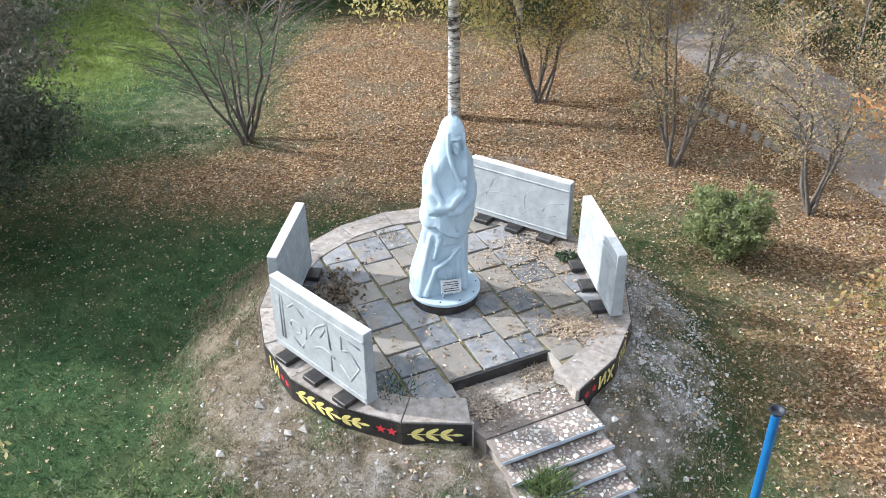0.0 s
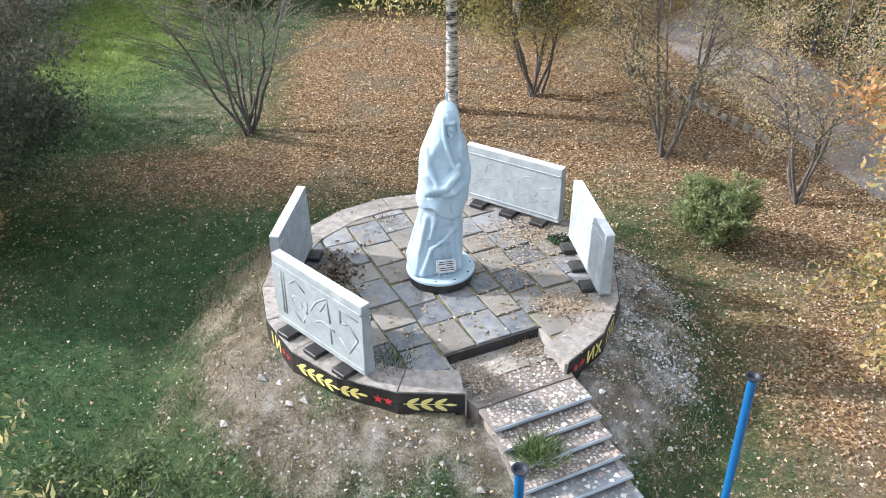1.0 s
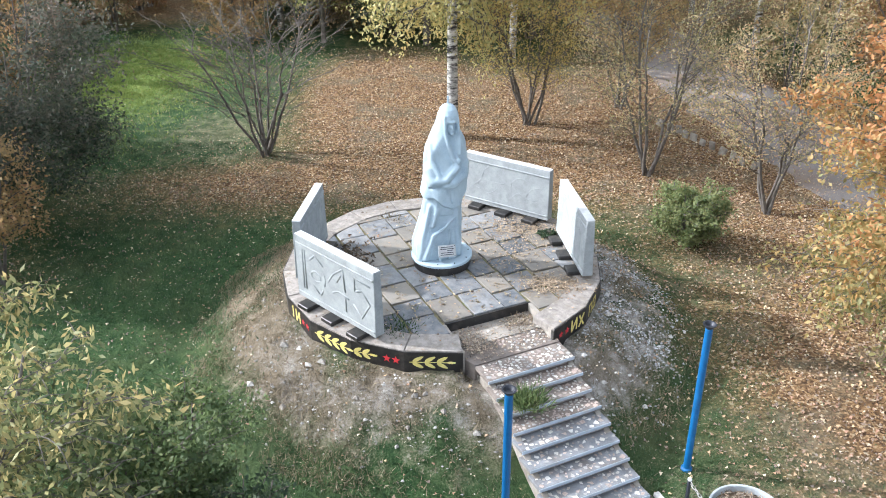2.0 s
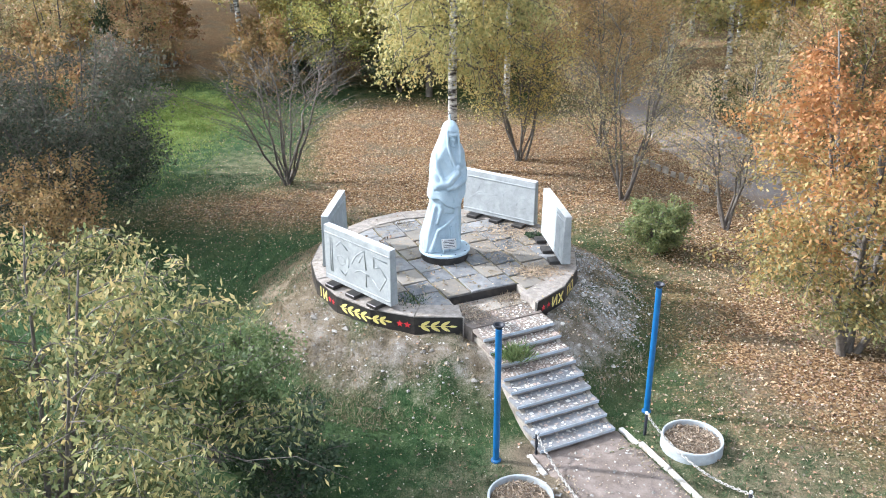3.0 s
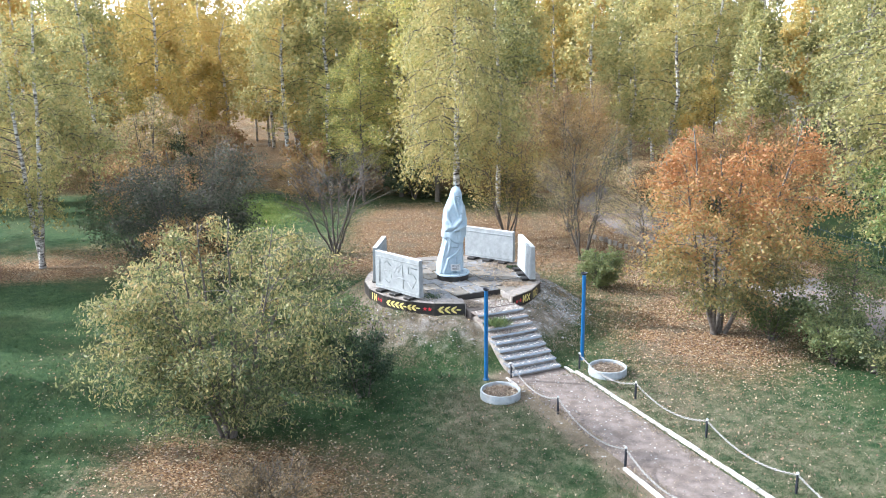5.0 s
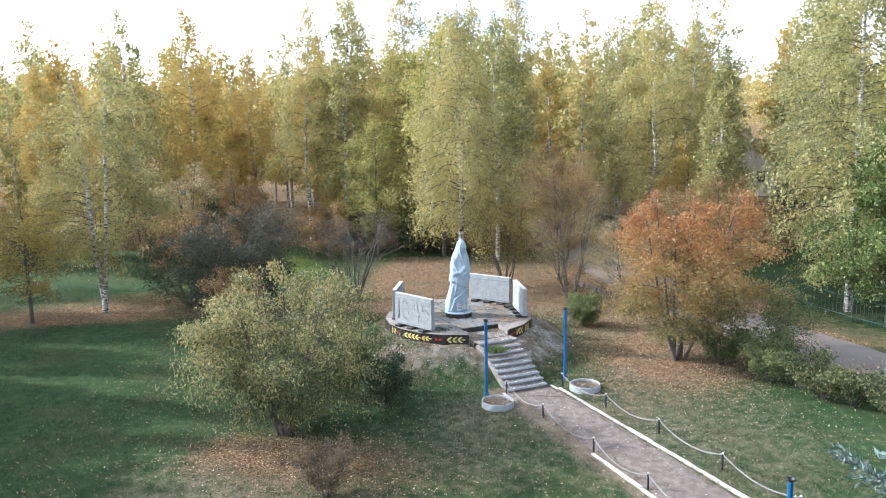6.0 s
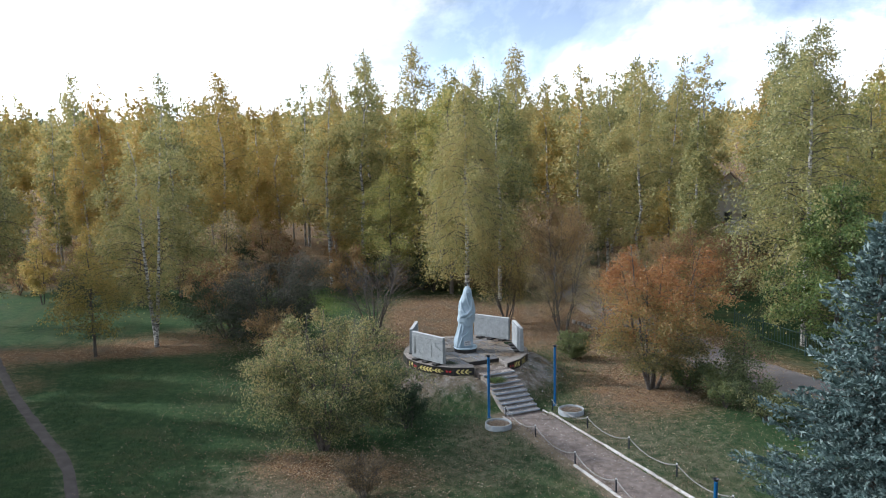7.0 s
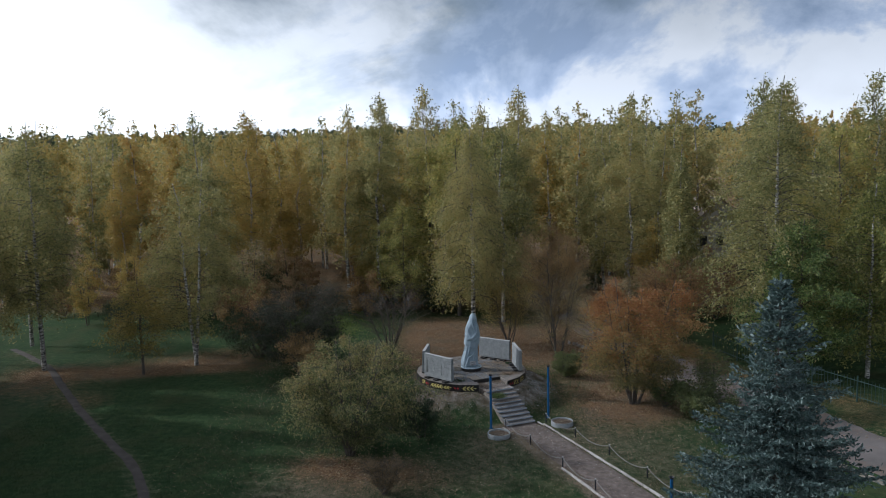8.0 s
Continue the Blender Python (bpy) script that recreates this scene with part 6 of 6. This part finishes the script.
def pebbles(x, y, z, g, lo, hi, name, label, material=None):
    n = len(x)
    s = g.uniform(lo, hi, n) * g.uniform(0.5, 1, n)
    o = np.array([(1, 0, 0), (-1, 0, 0), (0, 1, 0), (0, -1, 0), (0, 0, 1), (0, 0, -1)], float)
    v = o[None] * g.uniform(0.6, 1.3, (n, 6, 1)) * s[:, None, None]
    v[:, :, 2] *= 0.55
    a = g.random(n) * 6.28
    vx, vy = v[:, :, 0] * np.cos(a)[:, None] - v[:, :, 1] * np.sin(a)[:, None], v[:, :, 0] * np.sin(a)[:, None] + v[:, :, 1] * np.cos(a)[:, None]
    v[:, :, 0], v[:, :, 1] = vx, vy
    v += np.stack([x, y, z], -1)[:, None]
    tri = np.array([(0, 2, 4), (2, 1, 4), (1, 3, 4), (3, 0, 4), (2, 0, 5), (1, 2, 5), (3, 1, 5), (0, 3, 5)])
    F = (tri[None] + 6 * np.arange(n)[:, None, None]).reshape(-1, 3)
    ob = mesh_object(name, v.reshape(-1, 3), F.tolist(), material or M["pebble"])
    tagged(ob, label, "stones", kind="stuff")


x, y, z, g = scatter(15000, -6, 6, 7, 18.5, lambda x, y: np.clip(cover(x, y)[2] * 1.6, 0, 1), 154)
pebbles(x, y, z, g, 0.01, 0.055, "chalk_rubble", "chalky white rubble on the mound")
x, y, z, g = scatter(16000, 2.6, 6.2, 7.5, 15.5, lambda x, y: np.clip(cover(x, y)[2] * 1.5 * (0.6 + vnoise(x, y, 1.2, 57)), 0, 1), 175)
pebbles(x, y, z, g, 0.015, 0.055, "slate_rubble", "grey slate rubble on the mound's slope", M["slate"])
x, y, z, g = scatter(9000, 1.5, 8.5, -7, 7, lambda x, y: ~off_ways(x, y) * np.clip((y + 5) / 14, 0.22, 1) ** 2, 155)
pebbles(x, y, z + 0.058, g, 0.006, 0.05, "path_chips", "white stone chips on the walkway")

x, y, z, g = scatter(800, -5.6, 5.6, 7.2, 18, lambda x, y: np.clip(cover(x, y)[2] * 1.2, 0, 1) * (np.hypot(x - CX, y - CY) < 5.2), 178)
pebbles(x, y, z, g, 0.05, 0.14, "chalk_rubble", "larger pale lumps of chalk in the mound's slope")

g = np.random.default_rng(158)
n = 5200
k_ = g.random(n)
side_ = np.where(g.random(n) < 0.6, 1 - np.abs(g.normal(size=n)) * 0.16, g.random(n)) * np.where(g.random(n) < 0.6, -1, 1)
x = 2.7 + 6.4 * k_ + 0.98 * side_ * 0.92
y = 7.0 - 14.4 * k_ + 0.98 * side_ * 0.41
crumbs = g.random(n) < 0.5
ob = quads("fallen_leaves", np.stack([x, y, ground_height(x, y) + 0.068], -1)[crumbs], 0.05, 0.5, M["leaf_mixed"], None, g, flat=0.85)
tagged(ob, "crumbled brown leaves along the walkway", "leaf litter", kind="stuff")
keep = (vnoise(x, y, 0.9, 44) + 0.6 * vnoise(x, y, 2.6, 45) > 0.05) & (np.abs(side_) > 0.72)
blades("dry_grass", x[keep], y[keep], ground_height(x[keep], y[keep]) + 0.055, g, 0.09, M["drygrass"], "dry grass creeping over the walkway's edges")

# leaves and weeds on the platform
g = np.random.default_rng(156)
n = 520
rr, aa = RIM * np.sqrt(g.random(n)), g.random(n) * 6.28
x, y = CX + rr * np.cos(aa), CY + rr * np.sin(aa)
w, d = (x - PX) * WX + (y - PY) * WY, (x - PX) * DX + (y - PY) * DY
keep = ~((np.abs(w) < HALF + 0.12) & (d > -0.03)) & (np.hypot(x - SX, y - SY) > 0.68)
ob = quads("fallen_leaves", np.stack([x, y, np.full(n, TOP + 0.018)], -1)[keep], 0.06, 0.6, M["leaf_fallen"], None, g, flat=0.8)
tagged(ob, "brown leaves blown over the paving", "leaf litter", kind="stuff")


lines = []
for w_ in np.arange(-2.6, 2.7, 0.64):
    for k in range(90):
        lines.append(plan(g.uniform(-4.6, 0.6), w_ + g.normal() * 0.04))
for d_ in np.arange(-4.2, 0.4, 0.85):
    for k in range(60):
        lines.append(plan(d_ + g.normal() * 0.05, g.uniform(-2.6, 2.6)))
lines = np.array(lines)
keep = (np.hypot(lines[:, 0] - CX, lines[:, 1] - CY) < RIM - 0.55) & (np.hypot(lines[:, 0] - SX, lines[:, 1] - SY) > 0.66)
d_ = (lines[:, 0] - PX) * DX + (lines[:, 1] - PY) * DY
keep &= (vnoise(lines[:, 0], lines[:, 1], 1.3, 41) > -0.15) & (d_ < -0.05)
lines = lines[keep]
ob = quads("landing_litter", np.array([(*plan(g.uniform(0.08, 1.15), g.uniform(-HALF, HALF)), LAND + 0.02) for k in range(420)] + [(*plan(0.55 + g.normal() * 0.22, -0.62 + g.normal() * 0.16), LAND + 0.03) for k in range(700)]
                                      + [(*plan(0.25 + g.normal() * 0.13, 0.62 + g.normal() * 0.2), LAND + 0.03) for k in range(450)]), 0.06, 0.45, M["leaf_mixed"], None, g, flat=0.75)
tagged(ob, "dry leaves gathered on the landing", "leaf litter", kind="stuff")
ob = quads("joint_litter", np.stack([lines[:, 0], lines[:, 1], np.full(len(lines), TOP + 0.008)], -1), 0.085, 0.35, M["drygrass"], None, g, flat=0.7)
tagged(ob, "straw and dry weeds along the paving joints", "litter", kind="stuff")


def tuft(x, y, z, n, spread, height, material, label, seed):
    g = np.random.default_rng(seed)
    c = np.stack([x + g.normal(size=n) * spread, y + g.normal(size=n) * spread, z + height * g.uniform(0.1, 0.7, n)], -1)
    w = np.stack([(c[:, 0] - x) / spread * 0.45, (c[:, 1] - y) / spread * 0.45, np.ones(n)], -1)
    ob = quads("grass_tuft", c, height, 0.12, material, None, g, along=w)
    tagged(ob, label, "grass tuft", "grass tufts on the stone", kind="stuff")


px_, py_ = plan(2.2, -0.42)
tuft(px_, py_, 1.1, 650, 0.17, 0.2, M["leaf_shrub"], "green grass tuft growing out of the stairs", 161)
tuft(-0.75, 10.15, TOP - 0.03, 240, 0.2, 0.12, M["grass"], "green weeds in the paving beside the 1945 panel", 162)
tuft(-2.3, 12.6, TOP - 0.03, 150, 0.2, 0.09, M["drygrass"], "dry weeds in the paving joints", 163)
tuft(-1.2, 14.8, TOP - 0.03, 150, 0.16, 0.09, M["drygrass"], "dry weeds in the paving joints", 164)
tuft(1.2, 12.2, TOP - 0.03, 130, 0.22, 0.08, M["drygrass"], "dry weeds in the paving joints", 165)
tuft(1.9, 13.6, TOP - 0.03, 200, 0.35, 0.08, M["drygrass"], "straw and leaves gathered by the panel", 166)
px_, py_ = plan(0.35, 0.55)
tuft(px_, py_, LAND, 200, 0.2, 0.1, M["drygrass"], "dry straw gathered on the landing", 167)

def drift(cx, cy, rx, ry, n, seed):
    """Straw and dry leaf crumbs blown together on the paving."""
    g = np.random.default_rng(seed)
    c = np.stack([cx + g.normal(size=n) * rx, cy + g.normal(size=n) * ry, TOP + 0.012 + 0.01 * g.random(n)], -1)
    ob = quads("straw_drift", c, 0.07, 0.4, M["straw"], None, g, flat=0.85)
    tagged(ob, "pale straw and leaf crumbs drifted over the paving", "litter", kind="stuff")


drift(2.25, 11.75, 0.3, 0.2, 900, 3)
drift(1.75, 14.3, 0.45, 0.3, 900, 5)
drift(1.5, 13.2, 0.5, 0.5, 350, 6)
g = np.random.default_rng(171)
n = 420
c = np.stack([-2.0 + g.normal(size=n) * 0.24, 12.75 + g.normal(size=n) * 0.4, TOP + 0.015 + 0.05 * g.random(n)], -1)
ob = quads("leaf_pile", c, 0.1, 0.5, M["leaf_dead"], None, g, flat=0.4)
tagged(ob, "dark dead leaves gathered beside a relief panel", "leaf litter", kind="stuff")
wreath = thing("wreath", "crumpled dark green wreath lying on the paving", "wreath", at=pose(2.35, 13.95, TOP))
g = np.random.default_rng(170)
n = 260
aa = g.random(n) * 6.28
c = np.stack([0.16 * np.cos(aa) + g.normal(size=n) * 0.035, 0.11 * np.sin(aa) + g.normal(size=n) * 0.035, 0.03 + 0.05 * g.random(n)], -1)
quads("foliage", c, 0.09, 0.4, M["leaf_dark"], wreath, g)
V, F = [], []
tube(V, F, [np.array([0.15 * math.cos(k * 0.5236), 0.1 * math.sin(k * 0.5236), 0.03]) for k in range(13)], [0.025] * 13, 6)
mesh_object("hoop", V, F, M["bark"], wreath)


# ---- fence and house beyond the road ----
def fence(pts):
    f = thing("metal_fence", "dark green metal bar fence along the road", "fence")
    mid = resample(pts, 2.4)
    bar_mesh = None
    for a, b in zip(mid, mid[1:]):
        d = b - a
        ang = math.atan2(d.y, d.x)
        bm = bmesh.new()
        box(bm, Matrix.Translation((a.x, a.y, 0.75)), 0.07, 0.07, 1.6, 0.008)
        part("post", bm, M["fence"], f)
        for h in (0.3, 1.25):
            bm = bmesh.new()
            c = (a + b) / 2
            box(bm, Matrix.Translation((c.x, c.y, h)) @ Euler((0, 0, ang)).to_matrix().to_4x4(), d.length, 0.035, 0.045)
            part("rail", bm, M["fence"], f)
        for k in range(1, 14):
            p = a.lerp(b, k / 14)
            if bar_mesh is None:
                bm = bmesh.new()
                box(bm, Matrix.Translation((0, 0, 0.78)), 0.022, 0.022, 1.3)
                first = part("bar", bm, M["fence"], f)
                bar_mesh = first.data
            else:
                first = new("bar", bar_mesh)
                first.parent = f
            first.matrix_basis = pose(p.x, p.y, 0)


fence([(17.4, 22.5), (19.6, 16.5), (22.4, 10.6), (25.2, 4.4), (27.5, -1.0)])


def house(x, y, turn):
    h = thing("house", "small white plastered house with a pitched roof behind the trees", "house", at=pose(x, y, 0, 0, 0, turn))
    w, d, e, r = 8.0, 7.0, 4.2, 7.4
    bm = bmesh.new()
    prof = [(-w / 2, 0), (w / 2, 0), (w / 2, e), (0, r), (-w / 2, e)]
    a = [bm.verts.new((px, -d / 2, pz)) for px, pz in prof]
    b = [bm.verts.new((px, d / 2, pz)) for px, pz in prof]
    bm.faces.new(a)
    bm.faces.new(b[::-1])
    for k in range(5):
        bm.faces.new((a[k], b[k], b[(k + 1) % 5], a[(k + 1) % 5]))
    part("wall", bm, M["housewall"], h)
    for s in (-1, 1):
        bm = bmesh.new()
        ln = math.hypot(w / 2, r - e) + 0.5
        box(bm, Matrix.Translation((s * (w / 4 + 0.15), 0, (e + r) / 2)) @ Euler((0, s * math.atan2(r - e, w / 2), 0)).to_matrix().to_4x4(), ln, d + 0.8, 0.14)
        part("roof", bm, M["houseroof"], h)
    for px in (-2.2, 0.0, 2.2):
        bm = bmesh.new()
        box(bm, Matrix.Translation((px, -d / 2 - 0.02, 2.2)), 1.1, 0.1, 1.4, 0.02)
        win = part("window", bm, M["white"], h)
        bm = bmesh.new()
        box(bm, Matrix.Translation((px, -d / 2 - 0.075, 2.2)), 0.9, 0.03, 1.2)
        part("pane", bm, M["glass"], win)


house(31, 74, 8)

# kerbstones of the road
rk = thing("kerb", "weathered pale kerbstones along the road", "kerb", kind="structure")
for k in range(16):
    yk = 4.0 - k * 0.85
    xk = 15.6 + (4.0 - yk) * 0.5
    bm = bmesh.new()
    box(bm, Matrix.Translation((xk, yk, 0.08)) @ Euler((0, 0, radians(-63) + rng.uniform(-0.05, 0.05))).to_matrix().to_4x4(), 0.8, 0.14, 0.24, 0.02)
    part("kerbstone", bm, M["concrete"], rk)

# worn edging stones on the verge
edging = thing("stone_edging", "row of worn low edging stones on the leafy road verge", "edging")
g = np.random.default_rng(181)
for k in range(11):
    f = k / 10
    x, y = 7.45 + 2.0 * f + g.normal() * 0.04, 25.5 - 4.0 * f + g.normal() * 0.04
    bm = bmesh.new()
    hgt = g.uniform(0.2, 0.34)
    box(bm, Matrix.Translation((x, y, float(ground_height(x, y)) + hgt / 2 - 0.03)) @ Euler((radians(g.normal() * 7), radians(g.normal() * 6), math.atan2(-4.0, 2.0) + g.normal() * 0.08)).to_matrix().to_4x4(), g.uniform(0.2, 0.3), 0.09, hgt, 0.015)
    part("stone", bm, M["concrete"], edging)
